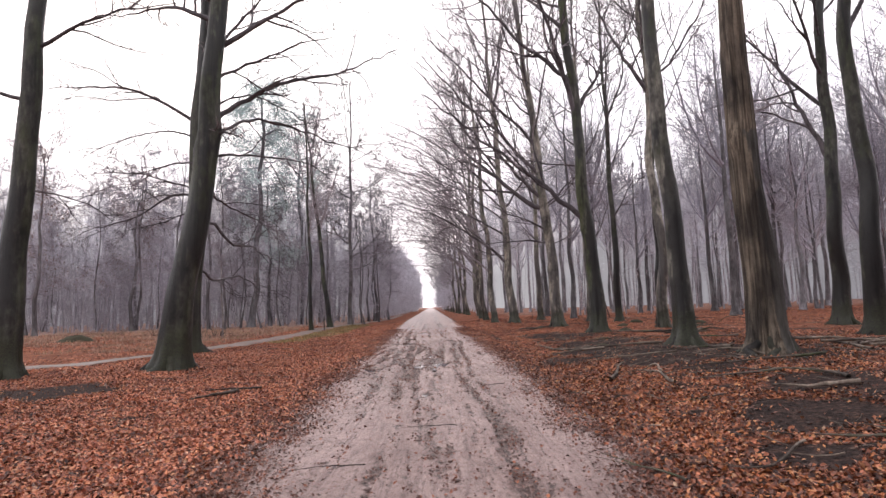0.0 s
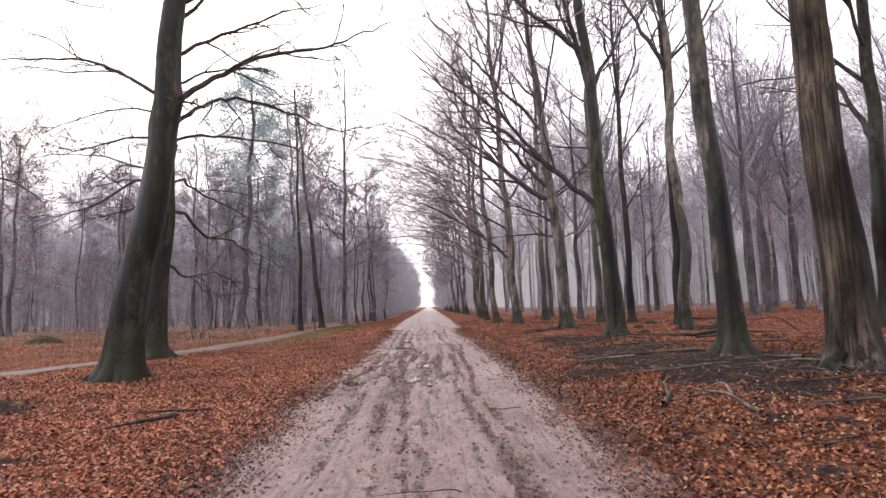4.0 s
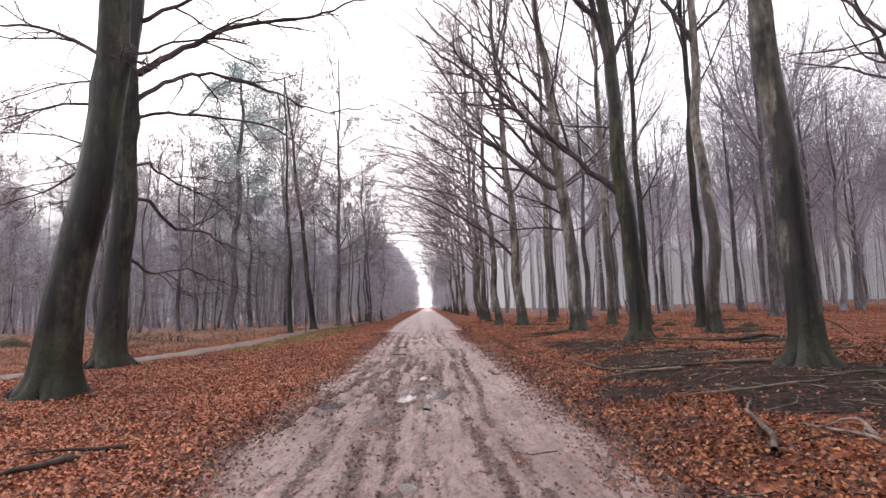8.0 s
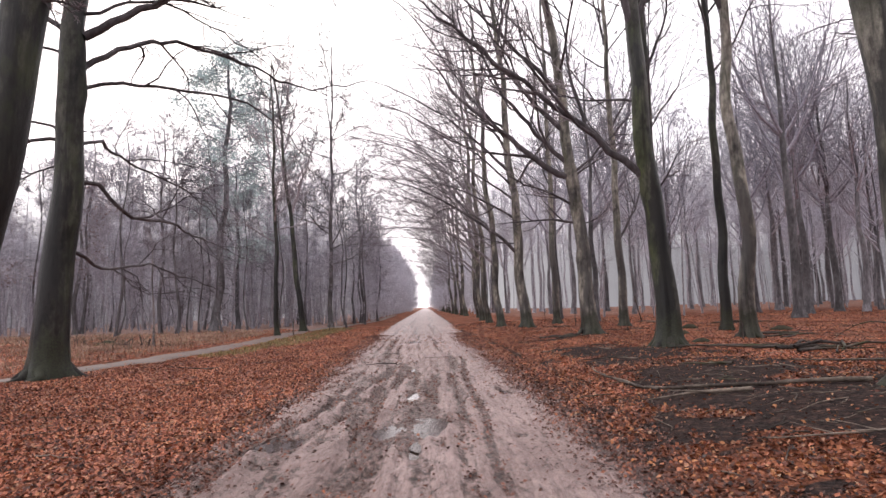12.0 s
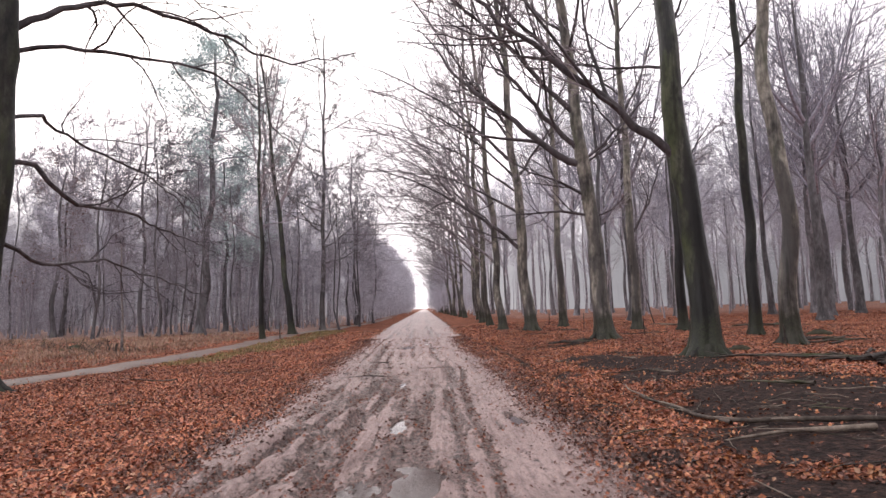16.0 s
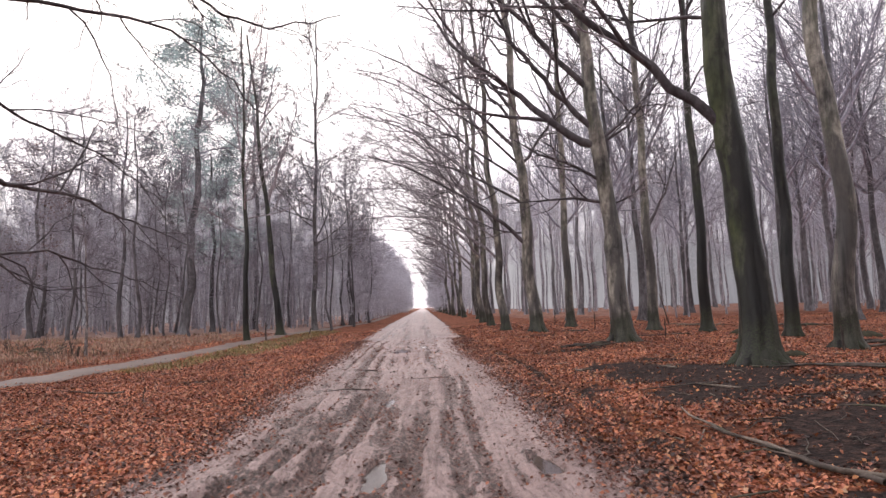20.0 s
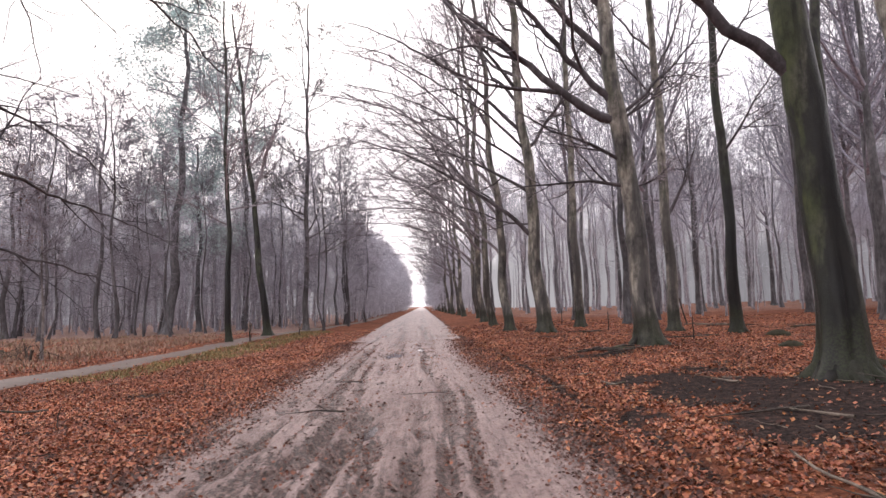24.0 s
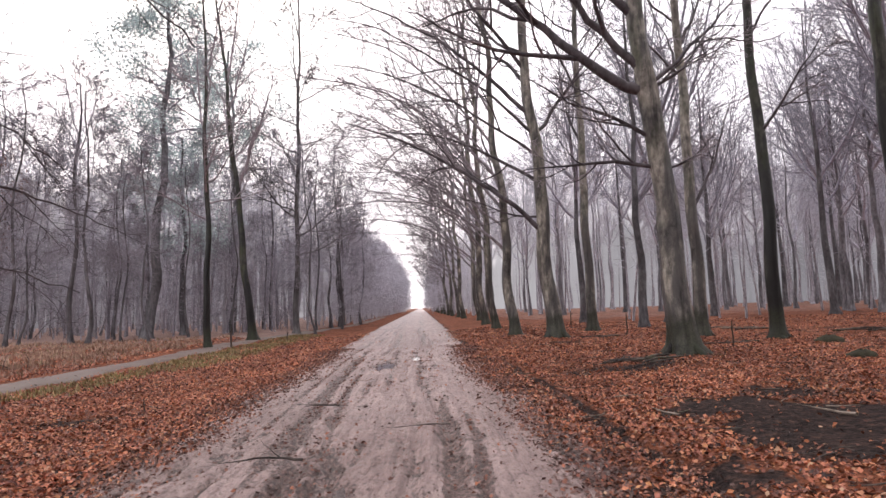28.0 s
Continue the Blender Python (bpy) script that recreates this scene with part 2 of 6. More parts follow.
CLOD = leaf_material("mud_clod", [(0.0, (0.10, 0.072, 0.068)), (1.0, (0.3, 0.225, 0.21))])
DEADLEAF = leaf_material("hanging_dead_leaf", [(0.0, (0.10, 0.05, 0.035)), (1.0, (0.24, 0.13, 0.09))])
# Needles lightened toward blue-grey: mist painted into the green.
NEEDLE = leaf_material("hazy_pine_needles", [(0.0, (0.40, 0.53, 0.55)), (1.0, (0.62, 0.75, 0.77))])
STRAW = leaf_material("straw_grass", [(0.0, (0.22, 0.13, 0.098)), (0.7, (0.42, 0.295, 0.23)), (0.95, (0.36, 0.27, 0.18)), (1.0, (0.19, 0.2, 0.09))])

VERGE = leaf_material("olive_grass", [(0.0, (0.14, 0.12, 0.05)), (0.5, (0.26, 0.22, 0.10)), (1.0, (0.36, 0.29, 0.16))])


def ground_material():
    m, nt, b = material("forest_floor", 0.95)
    b.inputs["Specular IOR Level"].default_value = 0.1
    co = coords(nt)
    cells = node(nt, "ShaderNodeTexVoronoi", Scale=23.0)
    nt.links.new(co, cells.inputs["Vector"])
    mottle = noise_at(nt, co, 5.0, 6, 0.7)
    leaf = mix(nt, 0.5, ramp(nt, cells.outputs["Color"], [(0.1, (0.026, 0.013, 0.010)), (0.5, (0.16, 0.060, 0.038)), (0.9, (0.38, 0.145, 0.076))]),
               ramp(nt, mottle, [(0.36, (0.034, 0.017, 0.013)), (0.6, (0.33, 0.128, 0.072))]))
    leaf = mix(nt, 0.8, leaf, ramp(nt, noise_at(nt, co, 0.35, 6, 0.7), [(0.35, (0.5, 0.48, 0.5)), (0.6, (1.15, 1.1, 1.1))]), "MULTIPLY")
    soil = ramp(nt, noise_at(nt, co, 11.0, 9, 0.78), [(0.32, (0.008, 0.006, 0.006)), (0.48, (0.025, 0.018, 0.017)), (0.58, (0.06, 0.037, 0.031)), (0.68, (0.14, 0.078, 0.056))])
    att = nt.nodes.new("ShaderNodeAttribute")
    att.attribute_name = "soil"
    edge = math_node(nt, "ADD", att.outputs["Fac"], math_node(nt, "MULTIPLY", math_node(nt, "SUBTRACT", mottle, 0.5), 0.9))
    # Haze put into the colour: the floor pales with distance into the woods.
    haze_att = nt.nodes.new("ShaderNodeAttribute")
    haze_att.attribute_name = "floor_haze"
    floor_haze = ramp(nt, noise_at(nt, co, 1.4, 8, 0.7), [(0.34, (0.16, 0.105, 0.09)), (0.5, (0.29, 0.20, 0.175)), (0.66, (0.40, 0.30, 0.27))])
    haze_mix = math_node(nt, "ADD", haze_att.outputs["Fac"], math_node(nt, "MULTIPLY", math_node(nt, "SUBTRACT", noise_at(nt, co, 0.5, 6, 0.7), 0.5), 0.8))
    leaf = mix(nt, ramp(nt, haze_mix, [(0.3, (0, 0, 0)), (0.7, (0.9, 0.9, 0.9))]), leaf, floor_haze)
    c = mix(nt, ramp(nt, edge, [(0.42, (0, 0, 0)), (0.58, (1, 1, 1))]), leaf, soil)
    nt.links.new(c, b.inputs["Base Color"])
    bump(nt, b, math_node(nt, "ADD", mottle, cells.outputs["Distance"]), 0.7, 0.03)
    return m


def mud_material():
    m, nt, b = material("road_mud", 0.5)
    b.inputs["Specular IOR Level"].default_value = 0.55
    co = coords(nt)
    ragged = noise_at(nt, co, 6.5, 10, 0.74, (1.0, 0.36, 1))
    grain = noise_at(nt, co, 21.0, 7, 0.72, (1.0, 0.5, 1))
    crumbs = noise_at(nt, co, 30.0, 5, 0.66, (1.0, 0.6, 1))
    lines = noise_at(nt, co, 23.0, 4, 0.62, (1.0, 0.045, 1))
    blot = noise_at(nt, co, 0.9, 6, 0.68, (1, 0.4, 1))
    att = nt.nodes.new("ShaderNodeAttribute")
    att.attribute_name = "wet"
    wet = att.outputs["Fac"]
    dry = ramp(nt, ragged, [(0.30, (0.20, 0.137, 0.127)), (0.44, (0.335, 0.242, 0.226)), (0.57, (0.40, 0.295, 0.277)), (0.7, (0.46, 0.345, 0.328))])
    dry = mix(nt, 0.9, dry, ramp(nt, blot, [(0.36, (0.72, 0.66, 0.65)), (0.6, (1.12, 1.12, 1.12))]), "MULTIPLY")
    dry = mix(nt, 0.7, dry, ramp(nt, lines, [(0.38, (0.56, 0.52, 0.51)), (0.46, (1.0, 1.0, 1.0)), (0.62, (1.08, 1.08, 1.08))]), "MULTIPLY")
    churn = ramp(nt, grain, [(0.38, (0.026, 0.014, 0.012)), (0.49, (0.085, 0.046, 0.039)), (0.60, (0.27, 0.176, 0.158))])
    fac = math_node(nt, "ADD", wet, math_node(nt, "MULTIPLY", math_node(nt, "SUBTRACT", ragged, 0.5), -1.5))
    fac = math_node(nt, "ADD", fac, math_node(nt, "MULTIPLY", math_node(nt, "SUBTRACT", grain, 0.5), -0.6))
    c = mix(nt, ramp(nt, fac, [(0.38, (0, 0, 0)), (0.45, (0.7, 0.7, 0.7)), (0.6, (0.95, 0.95, 0.95))]), dry, churn)
    c = mix(nt, 0.85, c, ramp(nt, grain, [(0.37, (0.42, 0.37, 0.36)), (0.45, (0.94, 0.93, 0.93)), (0.62, (1.2, 1.2, 1.2))]), "MULTIPLY")
    c = mix(nt, ramp(nt, crumbs, [(0.35, (0.85, 0.85, 0.85)), (0.405, (0, 0, 0))]), c, (0.06, 0.035, 0.029))
    nt.links.new(c, b.inputs["Base Color"])
    nt.links.new(ramp(nt, fac, [(0.15, (0.42, 0.42, 0.42)), (0.5, (0.33, 0.33, 0.33))]), b.inputs["Roughness"])
    bump(nt, b, math_node(nt, "ADD", math_node(nt, "MULTIPLY", ragged, 2.2), math_node(nt, "ADD", grain, math_node(nt, "ADD", math_node(nt, "MULTIPLY", lines, 0.5), math_node(nt, "MULTIPLY", crumbs, 0.5)))), 0.9, 0.035)
    return m


def plain(name, stops, scale, rough=0.8, relief=0.3):
    m, nt, b = material(name, rough)
    co = coords(nt)
    a, c2 = noise_at(nt, co, scale, 6, 0.65), noise_at(nt, co, scale * 9, 4, 0.6)
    c = mix(nt, 0.4, ramp(nt, a, stops), ramp(nt, c2, [(0.3, (0.6, 0.6, 0.6)), (0.65, (1.2, 1.2, 1.2))]), "MULTIPLY")
    nt.links.new(c, b.inputs["Base Color"])
    bump(nt, b, c2, relief, 0.01)
    return m


FLOOR = ground_material()
MUD = mud_material()
SANDPATH = plain("sand_path", [(0.3, (0.11, 0.081, 0.070)), (0.7, (0.18, 0.137, 0.121))], 1.2, 0.6)
WATER, _nt, _b = material("puddle_water", 0.07)
_b.inputs["Base Color"].default_value = (0.07, 0.048, 0.042, 1)
_b.inputs["Specular IOR Level"].default_value = 0.9
bump(_nt, _b, noise_at(_nt, coords(_nt), 14.0, 3, 0.5, (1, 0.4, 1)), 0.12, 0.01)
MOSS = plain("moss", [(0.3, (0.022, 0.020, 0.012)), (0.7, (0.055, 0.050, 0.029))], 6.0, 0.95, 0.8)


# ---- mesh helpers ----
def sheet(name, verts, quads, mat, smooth=True, attrs=()):
    """A mesh from arrays of corners and of four-sided faces."""
    me = bpy.data.meshes.new(name)
    verts, quads = np.asarray(verts, dtype=np.float32), np.asarray(quads, dtype=np.int32)
    me.vertices.add(len(verts))
    me.vertices.foreach_set("co", verts.ravel())
    me.loops.add(quads.size)
    me.loops.foreach_set("vertex_index", quads.ravel())
    me.polygons.add(len(quads))
    me.polygons.foreach_set("loop_start", np.arange(len(quads), dtype=np.int32) * 4)
    me.polygons.foreach_set("loop_total", np.full(len(quads), 4, dtype=np.int32))
    me.polygons.foreach_set("use_smooth", np.full(len(quads), smooth))
    me.update(calc_edges=True)
    for key, values in attrs:
        a = me.attributes.new(key, "FLOAT", "POINT")
        a.data.foreach_set("value", np.asarray(values, dtype=np.float32))
    me.materials.append(mat)
    return me


def tubes(name, paths, mat, fine=(), fine_mat=None):
    """One mesh of tapering tubes: each path is (points, radii, sides). fine: more of them in a second material."""
    if len(fine):
        a, b = tubes(name, paths, mat), tubes(name, fine, fine_mat)
        va, vb = np.empty(len(a.vertices) * 3, dtype=np.float32), np.empty(len(b.vertices) * 3, dtype=np.float32)
        a.vertices.foreach_get("co", va), b.vertices.foreach_get("co", vb)
        qa, qb = np.empty(len(a.loops), dtype=np.int32), np.empty(len(b.loops), dtype=np.int32)
        a.loops.foreach_get("vertex_index", qa), b.loops.foreach_get("vertex_index", qb)
        me = sheet(name, np.concatenate([va, vb]).reshape(-1, 3), np.concatenate([qa, qb + len(va) // 3]).reshape(-1, 4), mat)
        me.materials.append(fine_mat)
        me.polygons.foreach_set("material_index", np.repeat(np.array([0, 1], dtype=np.int32), [len(qa) // 4, len(qb) // 4]))
        bpy.data.meshes.remove(a), bpy.data.meshes.remove(b)
        return me
    groups = {}
    for pts, rad, sides in paths:
        groups.setdefault((len(pts), sides), []).append((pts, rad))
    vs, qs, base = [], [], 0
    for (n, sides), items in groups.items():
        P = np.array([i[0] for i in items], dtype=np.float64)
        R = np.array([i[1] for i in items], dtype=np.float64)
        T = np.gradient(P, axis=1)
        T /= np.linalg.norm(T, axis=2, keepdims=True) + 1e-9
        ref = np.eye(3)[np.argmin(np.abs(T.mean(axis=1)), axis=1)][:, None, :]
        A = np.cross(T, ref)
        A /= np.linalg.norm(A, axis=2, keepdims=True) + 1e-9
        B = np.cross(T, A)
        ang = np.arange(sides) * 2 * np.pi / sides
        V = (P[:, :, None, :] + R[:, :, None, None] * (np.cos(ang)[None, None, :, None] * A[:, :, None, :] + np.sin(ang)[None, None, :, None] * B[:, :, None, :]))
        vs.append(V.reshape(-1, 3))
        b, i, s = np.meshgrid(np.arange(len(items)), np.arange(n - 1), np.arange(sides), indexing="ij")
        s2 = (s + 1) % sides
        o = base + b * n * sides
        qs.append(np.stack([o + i * sides + s, o + i * sides + s2, o + (i + 1) * sides + s2, o + (i + 1) * sides + s], axis=-1).reshape(-1, 4))
        base += len(items) * n * sides
    return sheet(name, np.concatenate(vs), np.concatenate(qs), mat)


def flakes(name, centres, sizes, mat, rng, tilt=0.6, lift=True):
    """Folded four-cornered leaves about the given centres, joined into one mesh."""
    n = len(centres)
    c, s = np.asarray(centres), np.asarray(sizes)[:, None]
    th = rng.uniform(0, 2 * np.pi, n)
    nrm = np.stack([rng.normal(0, tilt, n), rng.normal(0, tilt, n), np.ones(n)], axis=1)
    nrm /= np.linalg.norm(nrm, axis=1, keepdims=True)
    a = np.stack([np.cos(th), np.sin(th), np.zeros(n)], axis=1)
    a -= nrm * (a * nrm).sum(axis=1, keepdims=True)
    a /= np.linalg.norm(a, axis=1, keepdims=True)
    b = np.cross(nrm, a)
    w = rng.uniform(0.28, 0.42, n)[:, None]
    curl = rng.uniform(-0.05, 0.28, n)[:, None]
    V = np.stack([c - a * s * 0.5, c + b * s * w + nrm * s * curl, c + a * s * 0.5 + nrm * s * curl * 0.4, c - b * s * w + nrm * s * curl], axis=1)
    if lift:
        low = V[:, :, 2].min(axis=1)
        V[:, :, 2] += (c[:, 2] - low)[:, None]
    return sheet(name, V.reshape(-1, 3), np.arange(4 * n).reshape(-1, 4), mat, smooth=False)


def part(name, me, parent, label=""):
    ob = new(name, me)
    ob.parent = parent
    if label:
        ob["label"] = label
    return ob


def lattice(x, y, seed):
    """Smooth random values between -1 and 1 on a unit lattice."""
    x, y = np.asarray(x, dtype=float), np.asarray(y, dtype=float)
    xi, yi = np.floor(x).astype(np.int64), np.floor(y).astype(np.int64)
    fx, fy = x - xi, y - yi
    fx, fy = fx * fx * (3 - 2 * fx), fy * fy * (3 - 2 * fy)

    def h(a, b):
        n = (a * 374761393 + b * 668265263 + seed * 974711) & 0xFFFFFFFF
        n = ((n ^ (n >> 13)) * 1274126177) & 0xFFFFFFFF
        return ((n ^ (n >> 16)) & 0xFFFF) / 32767.5 - 1

    return (h(xi, yi) * (1 - fx) + h(xi + 1, yi) * fx) * (1 - fy) + (h(xi, yi + 1) * (1 - fx) + h(xi + 1, yi + 1) * fx) * fy


def rugged(x, y, seed, octaves=4):
    return sum(lattice(x * 2 ** k, y * 2 ** k, seed + k) * 0.55 ** k for k in range(octaves))


# ---- the lie of the land ----
def smooth(a, b, x):
    t = np.clip((x - a) / (b - a), 0, 1)
    return t * t * (3 - 2 * t)


def axis_x(y):
    y = np.asarray(y, dtype=float)
    return AX0 + AX1 * y + 0.19 * (1 - smooth(16, 36, y))


def half_width(y):
    y = np.asarray(y, dtype=float)
    return 1.85 + 0.19 * (1 - smooth(16, 36, y)) + 0.012 * np.clip(y, 0, 35) + 0.09 * np.sin(y * 0.9) * np.sin(y * 0.37 + 1) + 0.05 * np.sin(y * 2.3)


def land(x, y):
    """Height of the forest floor, without ruts."""
    x, y = np.asarray(x, dtype=float), np.asarray(y, dtype=float)
    u = x - axis_x(y)
    base = np.where(y < 60, 0.0125 * y, 0.75 + 0.0095 * (y - 60))
    near = np.exp(-((u / 30) ** 2))
    rough = 0.035 * np.sin(x * 1.3 + 0.4 * y) * np.sin(y * 0.9 - 0.3 * x) + 0.02 * np.sin(2.7 * x + 1.1) * np.sin(2.3 * y)
    return base + (0.32 - 0.16 * smooth(14, 28, y)) * smooth(1.9, 6.3, u) - 0.12 * smooth(1.6, 4.0, -u) + 0.12 * smooth(6, 10, -u) + rough * smooth(1.8, 3.0, np.abs(u)) * near


def z_at(x, y):
    return float(land(x, y))


# puddles: x, y, half width, half length, turn
PUDDLES = [(-0.22, 15.1, 0.25, 0.65, 0.0), (-0.70, 14.8, 0.15, 0.4, 0.0), (-0.30, 13.9, 0.07, 0.35, 0.0), (-0.36, 10.2, 0.06, 0.25, 0.0), (-0.50, 17.6, 0.075, 0.42, 0.0), (-0.66, 21.6, 0.05, 0.35, 0.0), (-1.12, 32.0, 0.2, 1.2, 0.0),
           (-1.95, 14.4, 0.2, 0.6, 0.0), (-0.42, 33.7, 0.14, 0.7, 0.0), (1.04, 17.7, 0.1, 0.35, 0.0)]


def road_relief(x, y):
    """Ruts, ridges and puddle hollows of the muddy road; also how wet it is."""
    u = x - axis_x(y)
    wob = 0.10 * np.sin(y * 0.33) + 0.05 * np.sin(y * 0.81 + 1.0)
    dz, wet = np.zeros_like(x), np.zeros_like(x)
    for c, w, d, k in ((-1.02, 0.15, 0.06, 1.0), (-0.62, 0.09, 0.04, 0.8), (-0.28, 0.12, 0.05, 0.8), (0.12, 0.07, 0.025, 0.45), (0.74, 0.13, 0.06, 1.35), (1.02, 0.08, 0.03, 0.9), (-1.4, 0.12, 0.035, 0.8), (0.42, 0.06, 0.02, 0.5)):
        g = np.exp(-(((u - c - wob * (1 + 0.4 * c)) / w) ** 2))
        fade = (0.55 + 0.45 * np.sin(y * (0.21 + 0.05 * c) + 3 * c)) * (1 if c == 0.74 else 0.4 + 0.6 * smooth(8, 12, y))
        dz -= d * g * fade
        dz += 0.45 * d * np.exp(-(((np.abs(u - c - wob * (1 + 0.4 * c)) - 1.7 * w) / (0.6 * w)) ** 2)) * fade
        wet = np.maximum(wet, 0.78 * k * g * (0.35 + 0.65 * fade))
    wet = wet * np.clip(0.95 + 0.6 * rugged(x * 13.0, y * 0.6, 57, 3) + 0.25 * rugged(x * 3.0, y * 0.9, 58, 3), 0.1, 1.3)
    churn = smooth(11.5, 14.5, y) * (1 - smooth(20.0, 26.0, y)) * (1 - smooth(0.0, 1.3, u)) * smooth(-2.3, -1.6, u)
    # two tracks that swerve out of the worst of the mud
    for side, k in ((0.0, 1.0), (0.48, 0.8), (1.25, 0.6)):
        c = -1.85 + side + 1.15 * smooth(13.0, 21.5, y) + 0.04 * np.sin(2.1 * y)
        g = np.exp(-(((u - c) / 0.13) ** 2)) * smooth(11.5, 13.5, y) * (1 - smooth(21.0, 26.0, y))
        dz -= 0.075 * k * g
        dz += 0.035 * k * np.exp(-(((np.abs(u - c) - 0.21) / 0.08) ** 2)) * smooth(11.5, 13.5, y) * (1 - smooth(21.0, 26.0, y))
        wet = np.maximum(wet, 0.95 * k * g)
    clods = rugged(x * 6.0, y * 3.0, 3)
    bent = x + 0.02 * y + 0.05 * lattice(x * 1.5, y * 0.7, 5)
    drawn = rugged(bent * 4.2, y * 0.28, 11)
    thin = rugged(bent * 10.0, y * 0.5, 13, 3)
    prints = np.clip(lattice(x * 7.5, y * 4.2, 19) + 0.35 * lattice(x * 17.0, y * 11.0, 20) - 0.42, 0, 0.6)
    comb = 1 - 2 * np.abs(rugged((x + wob) * 3.0, y * 0.12, 47, 3))
    streaky = (0.4 + 0.6 * smooth(-0.2, 0.5, lattice(x * 0.9, y * 0.16, 31))) * (0.45 + 0.55 * smooth(8, 12, y)) * (1 - 0.35 * smooth(26, 32, y))
    dz += (0.014 * clods + 0.024 * drawn + 0.013 * thin) * streaky - 0.035 * prints * (0.35 + 0.65 * streaky) + churn * (0.016 * clods + 0.035 * drawn - 0.035 * np.clip(comb, 0, 1))
    wet = np.maximum(wet, churn * np.clip(0.32 + 0.45 * np.clip(comb, -0.5, 1) - 0.2 * clods - 0.25 * drawn, 0, 0.9))
    wet = np.clip(wet + 0.22 * np.clip(comb - 0.45, 0, 1) * streaky - 0.20 * drawn - 0.12 * clods - 0.16 * thin + 0.55 * prints * (0.4 + 0.6 * streaky), -0.3, 1)
    for px, py, a, b, turn in PUDDLES:
        r = np.sqrt(((x - px) / (a * 1.3)) ** 2 + ((y - py) / (b * 1.3)) ** 2) * (1 + 0.34 * rugged(x * 6.0, y * 2.0, 71, 4))
        w = 1 - smooth(0.55, 0.95, r)
        # a level rim, though the road climbs
        k = 1 - smooth(1.7, 2.6, r)
        dz = dz * (1 - k) + k * np.maximum(dz, -0.018) - 0.0125 * (y - py) * k
        dz = dz * (1 - w) + (-0.064 + 0.04 * rugged(x * 7.0, y * 3.0, 73, 4)) * w
        wet = np.where(r < 1.4, np.maximum(wet, 0.6 * np.clip(1.6 - r, 0, 1)), wet)
    edge = smooth(0.75, 1.0, np.abs(u) / half_width(y))
    trodden = smooth(0.72, 1.0, np.abs(u) / half_width(y)) * (0.34 + 0.4 * rugged(x * 2.2, y * 0.7, 91, 3)) * np.where(u > 0, 1.7, 1.25)
    return dz * (1 - edge) - 0.02 * (1 - edge), np.maximum(wet * (1 - 0.5 * edge), trodden)


# bare dark soil: x, y, radius across, radius along, strength
SOIL = [(4.5, 17.4, 1.6, 1.6, 1.4), (3.9, 15.6, 1.3, 2.0, 1.5), (4.9, 14.2, 2.1, 1.9, 1.5), (5.7, 12.9, 2.1, 1.7, 1.5), (4.7, 12.0, 1.4, 1.0, 1.4), (5.0, 10.7, 1.1, 0.6, 0.9), (4.1, 6.6, 0.9, 1.2, 1.0), (5.0, 8.0, 1.2, 0.8, 0.95), (3.2, 5.2, 0.5, 0.7, 0.9), (6.6, 11.6, 1.8, 1.4, 1.0), (6.0, 7.2, 1.5, 0.8, 1.1), (5.0, 5.9, 0.9, 0.5, 0.9),
        (4.6, 20.8, 1.4, 1.5, 1.1), (3.9, 22.8, 1.2, 1.6, 1.15), (4.9, 22.4, 1.8, 1.6, 1.3), (4.4, 28.2, 1.5, 0.8, 0.8), (3.3, 23.9, 0.8, 0.7, 0.6),
        (-8.5, 12.4, 1.7, 1.2, 1.4), (-4.9, 9.2, 0.5, 0.25, 0.8), (-4.4, 11.8, 0.7, 0.2, 0.7), (-7.6, 16.6, 0.9, 0.8, 0.6), (-5.2, 25.8, 0.9, 0.5, 0.7), (-5.6, 20.6, 1.0, 0.5, 0.5),
        (2.75, 10.3, 0.35, 0.2, 0.7), (2.5, 8.8, 0.3, 0.18, 0.7), (2.35, 6.4, 0.25, 0.3, 0.6), (2.6, 5.2, 0.3, 0.3, 0.6), (4.2, 35.8, 1.3, 0.8, 0.6),
        (3.9, 20.3, 1.4, 1.2, 0.8), (5.4, 19.0, 1.2, 1.0, 0.7), (4.8, 24.6, 1.2, 1.0, 0.7), (4.2, 9.9, 0.8, 0.5, 0.6), (5.6, 8.3, 1.2, 0.8, 0.8), (3.1, 7.3, 0.4, 0.5, 0.6), (6.0, 6.2, 1.6, 1.0, 0.8), (2.5, 12.2, 0.3, 0.8, 0.5), (2.4, 18.0, 0.35, 1.6, 0.6)]


